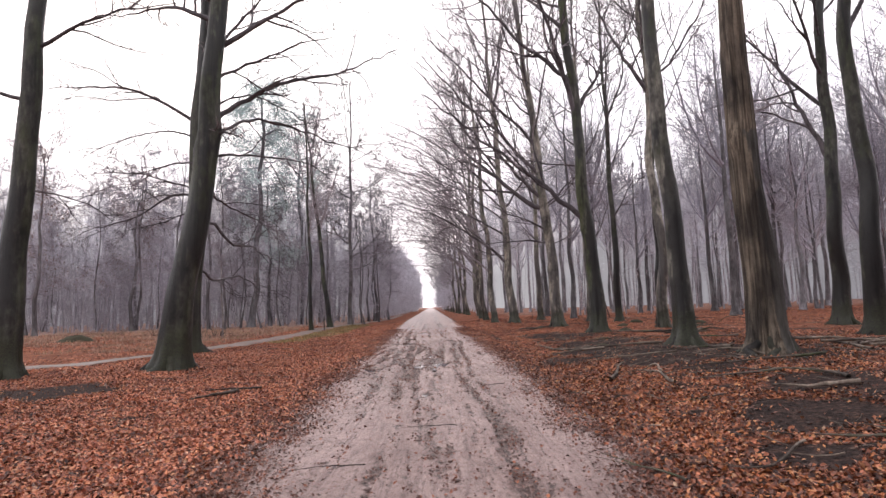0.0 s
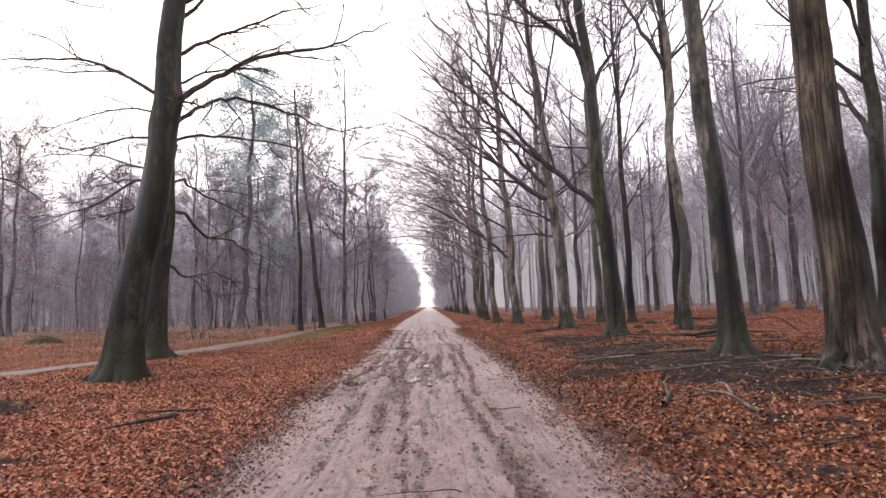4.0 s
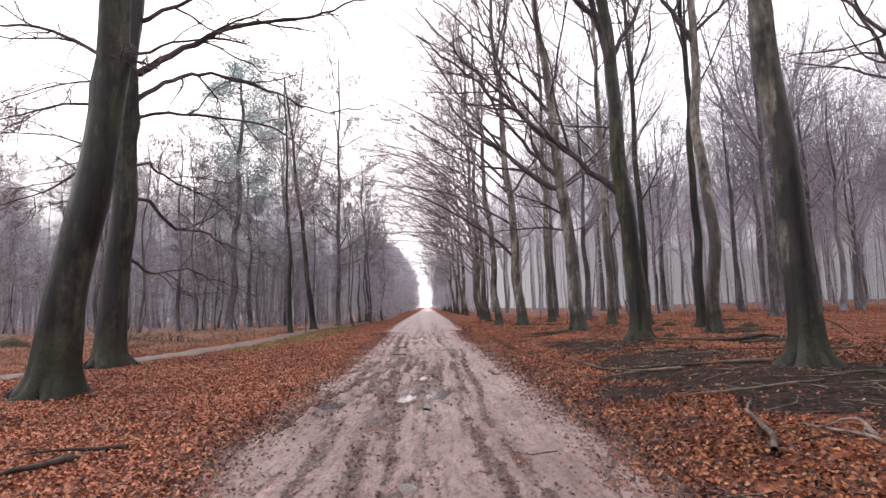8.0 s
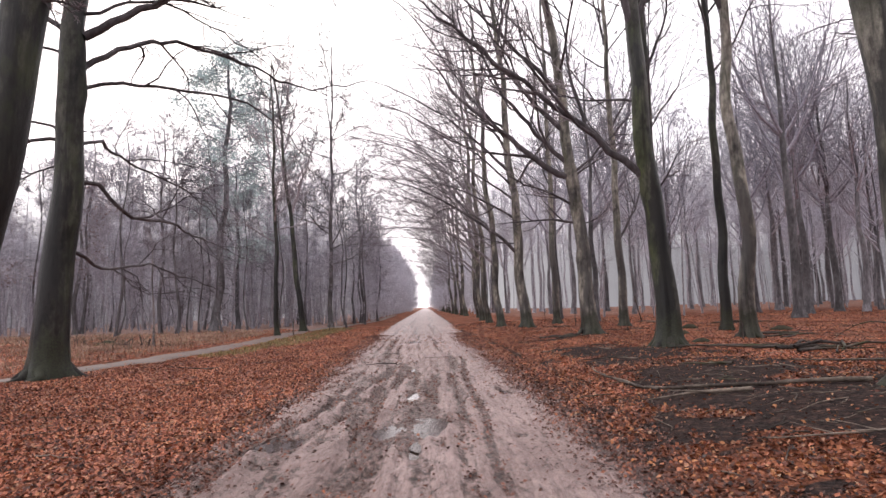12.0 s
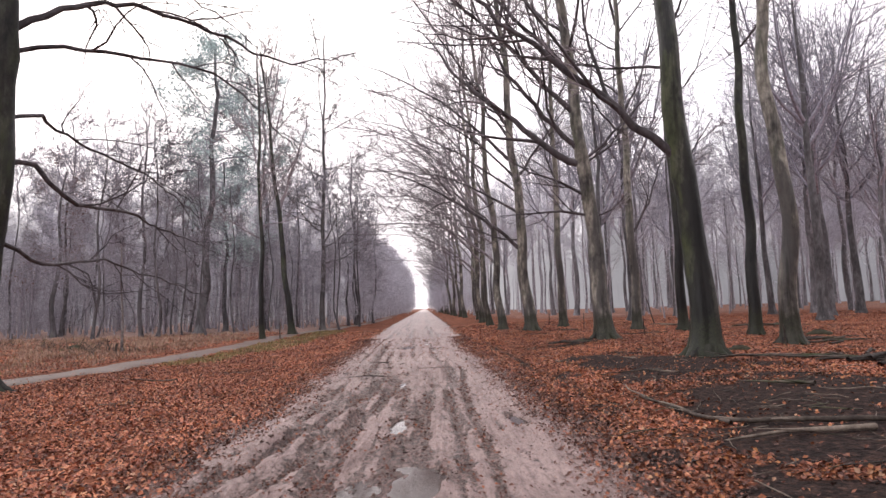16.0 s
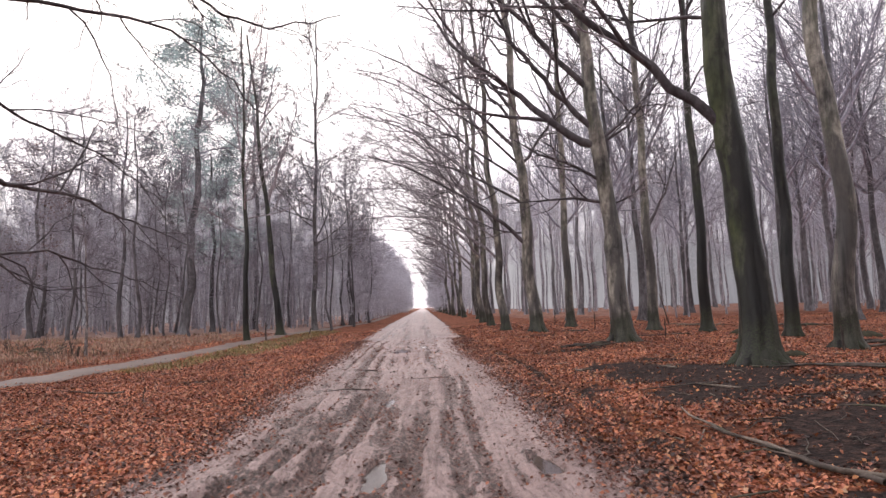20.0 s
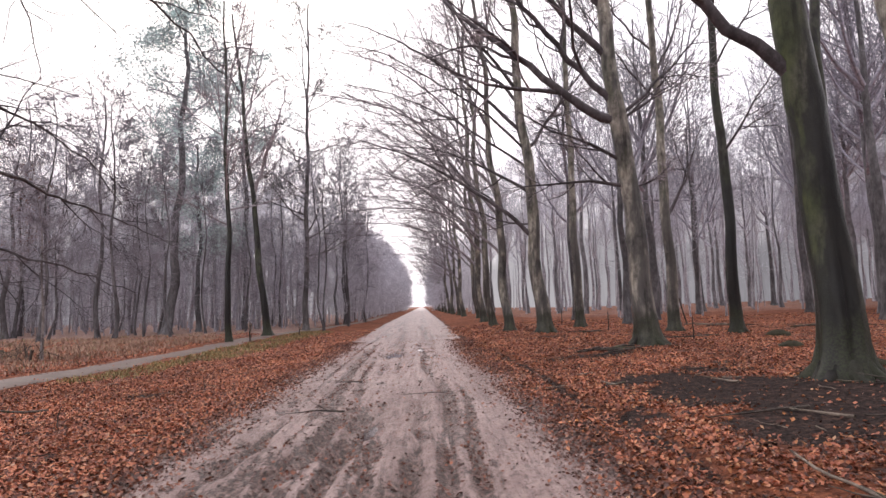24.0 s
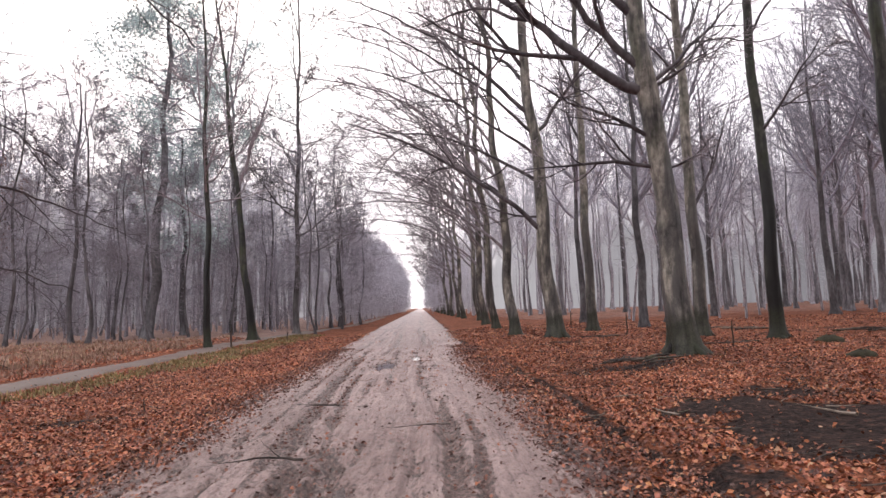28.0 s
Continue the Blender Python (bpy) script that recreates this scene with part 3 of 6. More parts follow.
def soil_at(x, y):
    s = np.zeros_like(x)
    ragged = 1 + 0.5 * rugged(x * 1.5, y * 1.5, 23, 5)
    for px, py, a, b, k in SOIL:
        s = np.maximum(s, k * np.clip(1.25 - ragged * np.sqrt(((x - px) / a) ** 2 + ((y - py) / b) ** 2), 0, 1))
    u = x - axis_x(y)
    # humus shows through the thinner litter under the beeches
    s = np.maximum(s, smooth(2.2, 4.5, u) * (0.47 - 0.10 * smooth(13, 17, y) - 0.18 * smooth(17, 30, y) + 0.26 * lattice(x * 1.1, y * 1.1, 83) + 0.2 * rugged(x * 3.0, y * 3.0, 85, 3)))
    # mud and trodden leaves along the edges of the track
    off = np.abs(u) - half_width(y)
    s = np.maximum(s, np.where(u > 0, 0.62, 0.5) * np.exp(-((off - 0.1) / np.where(u > 0, 0.28, 0.22)) ** 2) * (0.75 + 0.45 * rugged(x * 2.0, y * 1.0, 37, 3)))
    # the dark furrow along the right-hand verge
    s = np.maximum(s, 1.25 * np.exp(-(((u - 2.84 - 0.05 * np.sin(y)) / 0.13) ** 2)) * (0.8 + 0.35 * lattice(x * 2.0, y * 1.1, 29)) * smooth(16, 21, y) * (1 - smooth(30, 36, y)))
    return s


def build_ground():
    ys = np.concatenate([np.linspace(-400, -30, 8), np.linspace(-25, -13, 6), np.arange(-12.0, 4.4, 0.2), np.arange(4.4, 34.0, 0.06), np.arange(34, 44, 0.15), np.arange(44.2, 70, 0.4), np.linspace(71, 160, 50), np.linspace(170, 1200, 24)])
    inner = np.linspace(-1, 1, 131)
    out = np.concatenate([np.arange(0.15, 4.5, 0.16), np.arange(4.6, 14, 0.4), np.arange(14.5, 60, 1.6), np.geomspace(62, 900, 12)])
    cols = [("o", -v) for v in out[::-1]] + [("i", v) for v in inner] + [("o", v) for v in out]
    hw = half_width(ys)
    X = np.empty((len(ys), len(cols)))
    for j, (kind, v) in enumerate(cols):
        X[:, j] = axis_x(ys) + (v * hw if kind == "i" else v + np.sign(v) * hw)
    Y = np.repeat(ys[:, None], len(cols), axis=1)
    Z = land(X, Y)
    dz, wet = road_relief(X, Y)
    is_in = np.array([k == "i" for k, _ in cols])
    Z = np.where(is_in[None, :], Z + dz, Z)
    furrow = np.exp(-((((X - axis_x(Y)) - 2.84) / 0.14) ** 2)) * smooth(16, 21, Y) * (1 - smooth(30, 36, Y))
    Z = np.where(is_in[None, :], Z, Z - 0.11 * furrow)
    V = np.stack([X, Y, Z], axis=-1)
    i0 = len(out)
    i1 = i0 + len(inner) - 1

    def piece(name, lo, hi, mat, key, values):
        v = V[:, lo:hi + 1].reshape(-1, 3)
        n = hi - lo + 1
        r, c = np.meshgrid(np.arange(len(ys) - 1), np.arange(n - 1), indexing="ij")
        q = np.stack([r * n + c, r * n + c + 1, (r + 1) * n + c + 1, (r + 1) * n + c], axis=-1).reshape(-1, 4)
        return v, q, values[:, lo:hi + 1].ravel()

    soil = soil_at(X, Y)
    U = X - axis_x(Y)
    # mask of the painted floor haze, growing with distance and away from the track
    floor_haze = np.where(U < 0, smooth(36, 56, Y) * smooth(6.0, 9.0, -U), 0.46 * smooth(40, 66, Y) * smooth(5.0, 10.0, U))
    vl, ql, sl = piece("l", 0, i0, FLOOR, "soil", soil)
    vr, qr, sr = piece("r", i1, len(cols) - 1, FLOOR, "soil", soil)
    below = np.concatenate([floor_haze[:, :i0 + 1].ravel(), floor_haze[:, i1:].ravel()])
    ground = new("ground", sheet("ground", np.concatenate([vl, vr]), np.concatenate([ql, qr + len(vl)]), FLOOR, True, [("soil", np.concatenate([sl, sr])), ("floor_haze", below)]))
    tagged(ground, "forest floor covered in orange-brown fallen beech leaves with bare dark soil", "ground", kind="structure")
    vm, qm, wm = piece("m", i0, i1, MUD, "wet", wet)
    road = new("road", sheet("road", vm, qm, MUD, True, [("wet", wm)]))
    tagged(road, "straight muddy sand track with wet wheel ruts through the wood", "road", kind="structure")


build_ground()


def blob(name, rx, ry, mat, rng, n=26, wobble=0.28):
    """A flat, ragged-edged sheet of water."""
    ph = rng.uniform(0, 6.28, 4)
    a = np.arange(n) * 2 * np.pi / n
    k = 1 + wobble * (0.5 * np.sin(2 * a + ph[0]) + 0.35 * np.sin(3 * a + ph[1]) + 0.3 * np.sin(5 * a + ph[2]) + 0.2 * np.sin(8 * a + ph[3]))
    bm = bmesh.new()
    bm.faces.new([bm.verts.new((rx * r * math.cos(t), ry * r * math.sin(t), 0)) for r, t in zip(k, a)])
    me = bpy.data.meshes.new(name)
    bm.to_mesh(me)
    bm.free()
    me.materials.append(mat)
    return me


prng = np.random.default_rng(5)
for px, py, a, b, turn in PUDDLES:
    p = new("puddle", blob("puddle", a * 1.9, b * 1.9, WATER, prng, 26, 0.1))
    p.matrix_basis = pose(px, py, z_at(px, py) - 0.047, 0, 0, math.degrees(turn))
    tagged(p, "shallow rainwater puddle in a wheel rut of the track", "puddle", "puddles on the track", "stuff")

# ---- the footpath beyond the left-hand verge ----
PATH_LINE = [(-40, -6), (-24, 9.5), (-12.9, 17.8), (-10.9, 21.1), (-9.9, 26.0), (-9.25, 31.5), (-9.3, 38), (-9.45, 44), (-9.3, 51), (-8.2, 62), (-7.6, 80), (-9.0, 120)]


def footpath():
    pts = np.array(PATH_LINE, dtype=float)
    t = np.linspace(0, len(pts) - 1, 260)
    i = np.clip(t.astype(int), 0, len(pts) - 2)
    fr = (t - i)[:, None]
    p0, p1, p2, p3 = pts[np.clip(i - 1, 0, None)], pts[i], pts[i + 1], pts[np.clip(i + 2, None, len(pts) - 1)]
    c = 0.5 * (2 * p1 + (p2 - p0) * fr + (2 * p0 - 5 * p1 + 4 * p2 - p3) * fr ** 2 + (3 * p1 - p0 - 3 * p2 + p3) * fr ** 3)
    tan = np.gradient(c, axis=0)
    tan /= np.linalg.norm(tan, axis=1, keepdims=True)
    nrm = np.stack([tan[:, 1], -tan[:, 0]], axis=1)
    w = 0.50 + 0.07 * np.sin(t * 9) + 0.05 * np.sin(t * 23)
    cols = [(-1.25, -0.10), (-1.0, 0.012), (-0.5, 0.03), (0.0, 0.035), (0.5, 0.03), (1.0, 0.012), (1.25, -0.10)]
    V = []
    for k, z in cols:
        xy = c + nrm * (k * w)[:, None]
        V.append(np.column_stack([xy, land(xy[:, 0], xy[:, 1]) + z]))
    V = np.stack(V, axis=1)
    n = len(cols)
    r, q = np.meshgrid(np.arange(len(c) - 1), np.arange(n - 1), indexing="ij")
    Q = np.stack([r * n + q, r * n + q + 1, (r + 1) * n + q + 1, (r + 1) * n + q], axis=-1).reshape(-1, 4)
    ob = new("path", sheet("path", V.reshape(-1, 3), Q, SANDPATH))
    tagged(ob, "narrow pale sand footpath winding beside the track", "path", kind="structure")
    return c


PATH_MID = footpath()


# ---- trees ----
def unit(v):
    return v / (v.length + 1e-9)


def heading(az, el):
    a, e = radians(az), radians(el)
    return Vector((math.cos(a) * math.cos(e), math.sin(a) * math.cos(e), math.sin(e)))


def turned(d, angle, rng, flat=0.0):
    """A direction off d by that many degrees, to a random side."""
    side = d.cross(Vector((rng.gauss(0, 1), rng.gauss(0, 1), rng.gauss(0, 1))))
    side = unit(side)
    v = d * math.cos(radians(angle)) + side * math.sin(radians(angle))
    v.z *= 1 - flat
    return unit(v)


def grow(out, rng, p, d, length, r, level, spec):
    """One bough with all its twigs. spec: steps, kids, angle, up, wobble, sides, thin by level."""
    n = spec["steps"][level]
    step = length / n
    pts, rad = [p.copy()], [r]
    tip = max(spec["thin"], r * 0.28)
    d = d.copy()
    for i in range(n):
        d = unit(d + Vector((rng.gauss(0, 1), rng.gauss(0, 1), rng.gauss(0, 1))) * spec["wobble"][level] + Vector((0, 0, spec["up"][level])))
        p = p + d * step
        pts.append(p.copy())
        rad.append(r + (tip - r) * (i + 1) / n)
    out[level].append((pts, rad, spec["sides"][level]))
    sprout(out, rng, pts, rad, length, level, spec)


def sprout(out, rng, pts, rad, length, level, spec):
    if level + 1 >= len(spec["steps"]):
        return
    n = len(pts) - 1
    count = spec["kids"][level]
    for k in range(count):
        f = 0.18 + 0.8 * (k + rng.random()) / count
        i = min(int(f * n), n - 1)
        q = pts[i].lerp(pts[i + 1], f * n - i)
        d = unit(pts[i + 1] - pts[i])
        rr = rad[i] + (rad[i + 1] - rad[i]) * (f * n - i)
        ln = length * rng.uniform(*spec["ratio"]) * (1.15 - 0.6 * f)
        grow(out, rng, q, turned(d, rng.uniform(*spec["angle"]), rng, spec["flat"]), ln, max(spec["thin"], rr * 0.62), level + 1, spec)


def limb(out, rng, p, az, length, e0, e1, r, spec):
    """A main limb that leaves at elevation e0 and ends at e1; e0 may list the elevations from foot to tip."""
    n = max(6, int(length / 0.5))
    bends = e0 if isinstance(e0, tuple) else (e0, e1)
    loose = 0.55 if isinstance(e0, tuple) else 1.0
    pts, rad = [p.copy()], [r]
    a = az
    for i in range(n):
        t = (i + 0.5) / n * (len(bends) - 1)
        k = min(int(t), len(bends) - 2)
        a += rng.gauss(0, 5)
        el = bends[k] + (bends[k + 1] - bends[k]) * (t - k) + rng.gauss(0, 7) * loose
        p = p + heading(a, el) * (length / n)
        pts.append(p.copy())
        rad.append(r * (1 - 0.84 * ((i + 1) / n) ** 0.8) + 0.004)
    out[0].append((pts, rad, spec["sides"][0]))
    sprout(out, rng, pts, rad, length, 0, spec)


FINE = dict(steps=(8, 6, 5, 3), kids=(8, 6, 4, 0), angle=(28, 58), up=(0.03, 0.05, 0.04, 0.02), wobble=(0.10, 0.16, 0.18, 0.2), sides=(7, 5, 4, 3), thin=0.0045, ratio=(0.34, 0.6), flat=0.15)
MID = dict(steps=(6, 5, 3, 2), kids=(6, 4, 3, 0), angle=(25, 52), up=(0.04, 0.06, 0.05, 0.03), wobble=(0.09, 0.14, 0.16, 0.18), sides=(5, 4, 3, 3), thin=0.008, ratio=(0.36, 0.6), flat=0.1)
FAR = dict(steps=(4, 3, 1), kids=(7, 10, 0), angle=(22, 55), up=(0.05, 0.07, 0.05), wobble=(0.10, 0.16, 0.2), sides=(4, 3, 3), thin=0.0095, ratio=(0.4, 0.65), flat=0.1)

DROOP = dict(FINE, up=(0.0, -0.02, -0.05, -0.03), kids=(9, 6, 4, 0), wobble=(0.12, 0.2, 0.24, 0.22))


def guided(out, rng, stops, r, spec):
    """A main limb that wanders through a few spots about its tree's foot."""
    P = [Vector(p) for p in stops]
    P = [P[0] * 2 - P[1]] + P + [P[-1] * 2 - P[-2]]
    pts = []
    for i in range(1, len(P) - 2):
        n = max(2, int((P[i + 1] - P[i]).length / 0.4))
        for k in range(n):
            t = k / n
            q = 0.5 * (2 * P[i] + (P[i + 1] - P[i - 1]) * t + (2 * P[i - 1] - 5 * P[i] + 4 * P[i + 1] - P[i + 2]) * t ** 2 + (3 * P[i] - P[i - 1] - 3 * P[i + 1] + P[i + 2]) * t ** 3)
            pts.append(q + Vector((rng.gauss(0, 0.035), rng.gauss(0, 0.035), rng.gauss(0, 0.04))) * (1 if pts else 0))
    pts.append(P[-2])
    n = len(pts) - 1
    length = sum((pts[i + 1] - pts[i]).length for i in range(n))
    rad = [r * (1 - 0.86 * (i / n) ** 0.8) + 0.004 for i in range(n + 1)]
    out[0].append((pts, rad, spec["sides"][0]))
    sprout(out, rng, pts, rad, min(length, 6.0), 0, spec)


def trunk_line(height, lean, bend, rng, n=40, wob=0.05, foot=-0.25):
    """Middle line of a trunk: lean and bend in degrees toward +x."""
    pts, x, y = [], 0.0, 0.0
    z = foot
    zs = [foot + (height - foot) * (i / n) ** 1.5 for i in range(n + 1)]
    ph = [rng.uniform(0, 6.28) for _ in range(4)]
    for i, zz in enumerate(zs):
        f = max(0.0, zz / height)
        x = zz * math.tan(radians(lean[0])) + bend[0] * math.sin(f * math.pi) + wob * (math.sin(zz * 0.9 + ph[0]) - math.sin(ph[0])) + 0.4 * wob * math.sin(zz * 2.1 + ph[2])
        y = zz * math.tan(radians(lean[1])) + bend[1] * math.sin(f * math.pi) + wob * (math.sin(zz * 0.8 + ph[1]) - math.sin(ph[1]))
        pts.append(Vector((x, y, zz)))
    return pts


def trunk_mesh(line, r0, rtop, mat, rng, sides=18, flare=0.75, lobes=5, ribs=0.0, lumps=(), seam=None):
    """A trunk with a buttressed foot; returns its mesh and its radius at each point."""
    h = line[-1].z
    rad = [r0 + (rtop - r0) * max(0, p.z / h) ** 0.85 for p in line]
    ph, ph2 = rng.uniform(0, 6.28), rng.uniform(0, 6.28)
    V = []
    for p, r in zip(line, rad):
        z = max(0.0, p.z)
        fl = flare * math.exp(-z / (0.42 * r0 + 0.06)) + 0.09 * math.exp(-z / 0.8)
        for s in range(sides):
            a = 2 * math.pi * s / sides
            lob = abs(math.cos(0.5 * lobes * a + ph)) ** 3 + 0.5 * abs(math.cos(0.5 * (lobes + 2) * a + ph2)) ** 4
            k = 1 + fl * (0.35 + 1.15 * lob) + 0.035 * math.cos(3 * a + 0.5 * z + ph2) + 0.02 * math.sin(1.7 * z + 2 * a) + (0.022 * math.sin(3.7 * z + 3 * a + ph) * math.sin(1.3 * z + ph2) + 0.018 * math.sin(6.1 * z - 2 * a + ph2) * math.cos(4 * a + ph) + 0.05 * math.exp(-z / 1.6) * math.cos(7 * a + ph) if sides >= 18 else 0) + ribs * math.cos(11 * a + 0.35 * math.sin(z) + ph) * (0.6 + 0.4 * math.cos(7 * a + ph2))
            for lz, la, size, wide in lumps:
                da = (a - radians(la) + math.pi) % (2 * math.pi) - math.pi
                k += size * math.exp(-((z - lz) / wide) ** 2 - (da / 0.55) ** 2)
            if seam:
                da = (a - radians(seam[0]) + math.pi) % (2 * math.pi) - math.pi
                k -= seam[1] * math.exp(-(da / seam[2]) ** 2) * max(0.0, 1 - z / seam[3])
            V.append((p.x + r * k * math.cos(a), p.y + r * k * math.sin(a), p.z))
    n = len(line)
    i, s = np.meshgrid(np.arange(n - 1), np.arange(sides), indexing="ij")
    s2 = (s + 1) % sides
    Q = np.stack([i * sides + s, i * sides + s2, (i + 1) * sides + s2, (i + 1) * sides + s], axis=-1).reshape(-1, 4)
    return sheet("trunk", V, Q, mat), rad


def on_line(line, rad, z):
    for i in range(len(line) - 1):
        if line[i + 1].z >= z:
            f = (z - line[i].z) / (line[i + 1].z - line[i].z + 1e-9)
            return line[i].lerp(line[i + 1], f), rad[i] + (rad[i + 1] - rad[i]) * f
    return line[-1].copy(), rad[-1]


def tree(seed, height, r, lean=(0, 0), bend=(0, 0), limbs=(), crown_from=6.0, boughs=14, spec=FINE, mats=(BEECH, LIMB, TWIG), toward=None, elev=(50, 65), reach=0.36,
         roots=0, sides=18, flare=0.42, ribs=0.0, wob=0.05, top=0.25, name="beech_tree", nline=40, forks=2, lumps=(), seam=None, via=()):
    """A bare tree: trunk, boughs and twigs as parts of one thing, standing at its own origin."""
    rng = random.Random(seed)
    e = new(name)
    line = trunk_line(height, lean, bend, rng, nline, wob)
    me, rad = trunk_mesh(line, r, r * top, mats[0], rng, sides, flare, rng.choice((4, 5, 6)), ribs, lumps, seam)
    stem = part("trunk", me, e)
    out = [[] for _ in spec["steps"]]
    each = spec["steps"] == FINE["steps"]

    def bough(p, az, ln, e0, e1, rr):
        limb(out, rng, p, az, ln, e0, e1, rr, spec)
        if each:
            part("limb", tubes("limb", out[0] + out[1], mats[1], [q for lv in out[2:] for q in lv], mats[2]), e)
            for lv in out:
                lv.clear()

    for z, az, length, e0, e1, lr in limbs:
        bough(on_line(line, rad, z)[0], az, length, e0, e1, lr)
    for stops, lr in via:
        guided(out, rng, stops, lr, spec)
        part("limb", tubes("limb", out[0] + out[1], mats[1], [q for lv in out[2:] for q in lv], mats[2]), e)
        for lv in out:
            lv.clear()
    for k in range(boughs):
        f = (k + rng.random()) / max(1, boughs)
        z = crown_from + (height - crown_from) * f ** 0.9
        p, rr = on_line(line, rad, z)
        az = rng.uniform(0, 360) if toward is None or rng.random() < 0.3 else rng.gauss(toward, 45)
        ln = height * reach * rng.uniform(0.6, 1.1) * (1.05 - 0.55 * f)
        e0 = rng.uniform(*elev)
        bough(p, az, ln, e0 - 8, e0 + 12, min(rr * rng.uniform(0.3, 0.5), 0.011 * ln + 0.012))
    for k in range(forks):
        p, rr = on_line(line, rad, height * rng.uniform(0.55, 0.95))
        bough(p, rng.uniform(0, 360), height * 0.35, 72, 80, rr * 0.7)
    if not each:
        part("crown", tubes("crown", out[0] + out[1], mats[1], [q for lv in out[2:] for q in lv], mats[2]), e)
    for k in range(roots):
        a = 2 * math.pi * (k + rng.uniform(-0.3, 0.3)) / roots
        ln = r * rng.uniform(1.3, 2.7)
        pts, rr = [], []
        for i in range(7):
            t = i / 6
            aa = a + 0.5 * t * rng.uniform(-1, 1)
            d = r * 0.72 + ln * t
            pts.append(Vector((d * math.cos(aa), d * math.sin(aa), 0.8 * r * (1 - t) ** 3 - 0.035 - 0.07 * t)))
            rr.append(r * 0.40 * (1 - t) ** 1.2 + 0.014)
        part("root", tubes("root", [(pts, rr, 8)], WETROOT), stem)
    return e


def plant(ob, x, y, turn=0.0, size=1.0):
    ob.matrix_basis = pose(x, y, z_at(x, y), 0, 0, turn) @ Matrix.Diagonal((size, size, size, 1))
    return ob


def place(ob, label, x, y, group, category="tree"):
    plant(ob, x, y)
    return tagged(ob, label, category, group)


ROW = "beeches along the track"
# the pair on the left-hand verge and the trunk before them
place(tree(11, 22, 0.44, (3.0, 0.3), (0.7, 0), [(9.6, 20, 5.0, 45, 20, 0.10), (10.5, 160, 5.0, 35, 5, 0.09), (6.0, 185, 2.6, 10, -25, 0.035), (6.9, 0, 1.1, (25, -10, -35), 0, 0.05)], 10.5, 12, roots=6, sides=30, flare=0.36, mats=(BEECH_DARK, LIMB, TWIG), lumps=((6.3, 190, 0.35, 0.3), (6.9, 10, 0.35, 0.25))),
      "thick leaning grey-green beech with a flared foot beside a twin", -7.93, 16.95, ROW)
place(tree(12, 23, 0.43, (1.7, 0.6), (0, 0), [(9.0, 178, 6.4, (42, 30, 15, 0, -10), 0, 0.08), (8.4, 174, 4.8, (26, 0, -25, -30), 0, 0.04), (6.1, 182, 4.6, (16, -38, -18, 0), 0, 0.055), (6.3, 190, 4.2, (20, 8, -10), 0, 0.04), (5.6, 186, 2.6, (-30, -20, -5), 0, 0.03), (10.6, 15, 6, 40, 15, 0.08)], 11, 12, spec=DROOP, roots=6, sides=30, flare=0.36, mats=(BEECH_DARK, LIMB, LIMB), lumps=((8.35, 0, 0.35, 0.4), (7.65, 0, 0.3, 0.25), (7.3, 5, 0.25, 0.25), (4.85, 0, 0.15, 0.2)),
           via=[(((0.3, 0.1, 3.35), (0.15, 1.9, 2.88), (0.45, 4.0, 3.1), (1.2, 6.4, 2.6), (1.75, 8.1, 2.15)), 0.052),
                (((0.3, 0.2, 4.95), (0.65, 0.7, 5.1), (1.0, 1.3, 4.35), (1.05, 3.9, 4.5), (0.6, 7.0, 4.5), (1.0, 11.0, 4.1)), 0.062),
                (((0.3, 0.2, 6.0), (0.3, 1.3, 6.45), (0.2, 2.6, 6.35), (0.9, 5.0, 5.9), (1.7, 8.0, 4.9)), 0.05),
                (((0.4, 0.2, 7.55), (1.2, 0.8, 7.9), (2.6, 1.6, 8.0), (4.2, 2.1, 7.75), (5.1, 3.6, 7.1), (5.6, 5.0, 6.5)), 0.055),
                (((0.4, 0.2, 8.1), (1.0, 1.4, 9.3), (1.75, 2.7, 9.95), (3.4, 4.0, 9.9), (5.1, 5.2, 9.4), (7.5, 5.0, 9.55)), 0.085),
                (((0.5, 0.1, 8.95), (1.6, 0.8, 10.1), (3.0, 1.6, 11.2), (5.4, 2.6, 12.0), (8.0, 3.4, 13.4)), 0.12),
                (((0.5, 0.1, 9.6), (1.8, 1.4, 10.6), (3.2, 2.8, 10.3), (5.0, 4.0, 9.2)), 0.05)]),
      "tall grey beech with long drooping side limbs beside the footpath", -9.78, 22.3, ROW)
place(tree(13, 20, 0.36, (3.0, 0.0), (0, 0), [(7.2, 190, 4, 20, -5, 0.06), (4.8, 10, 2.5, -5, -40, 0.03), (8.6, 0, 4, 40, 10, 0.06)], 9, 10, roots=5, mats=(BEECH_DARK, LIMB, TWIG)),
      "dark upright beech trunk on the leafy verge", -11.15, 14.8, ROW)

# the right-hand row
place(tree(21, 18, 0.36, (-1.4, 0.3), (0, 0), [(9.5, 60, 4, 40, 50, 0.08)], 10.5, 8, mats=(RIBBED, LIMB, TWIG), roots=7, sides=66, ribs=0.08, wob=0.03, flare=0.36, lumps=((4.4, 215, 0.3, 0.3), (4.9, 230, -0.12, 0.5)), seam=(240, 0.14, 0.12, 8.0)),
      "stout old beech with ribbed, peeling bark and exposed roots", 6.55, 11.9, ROW)
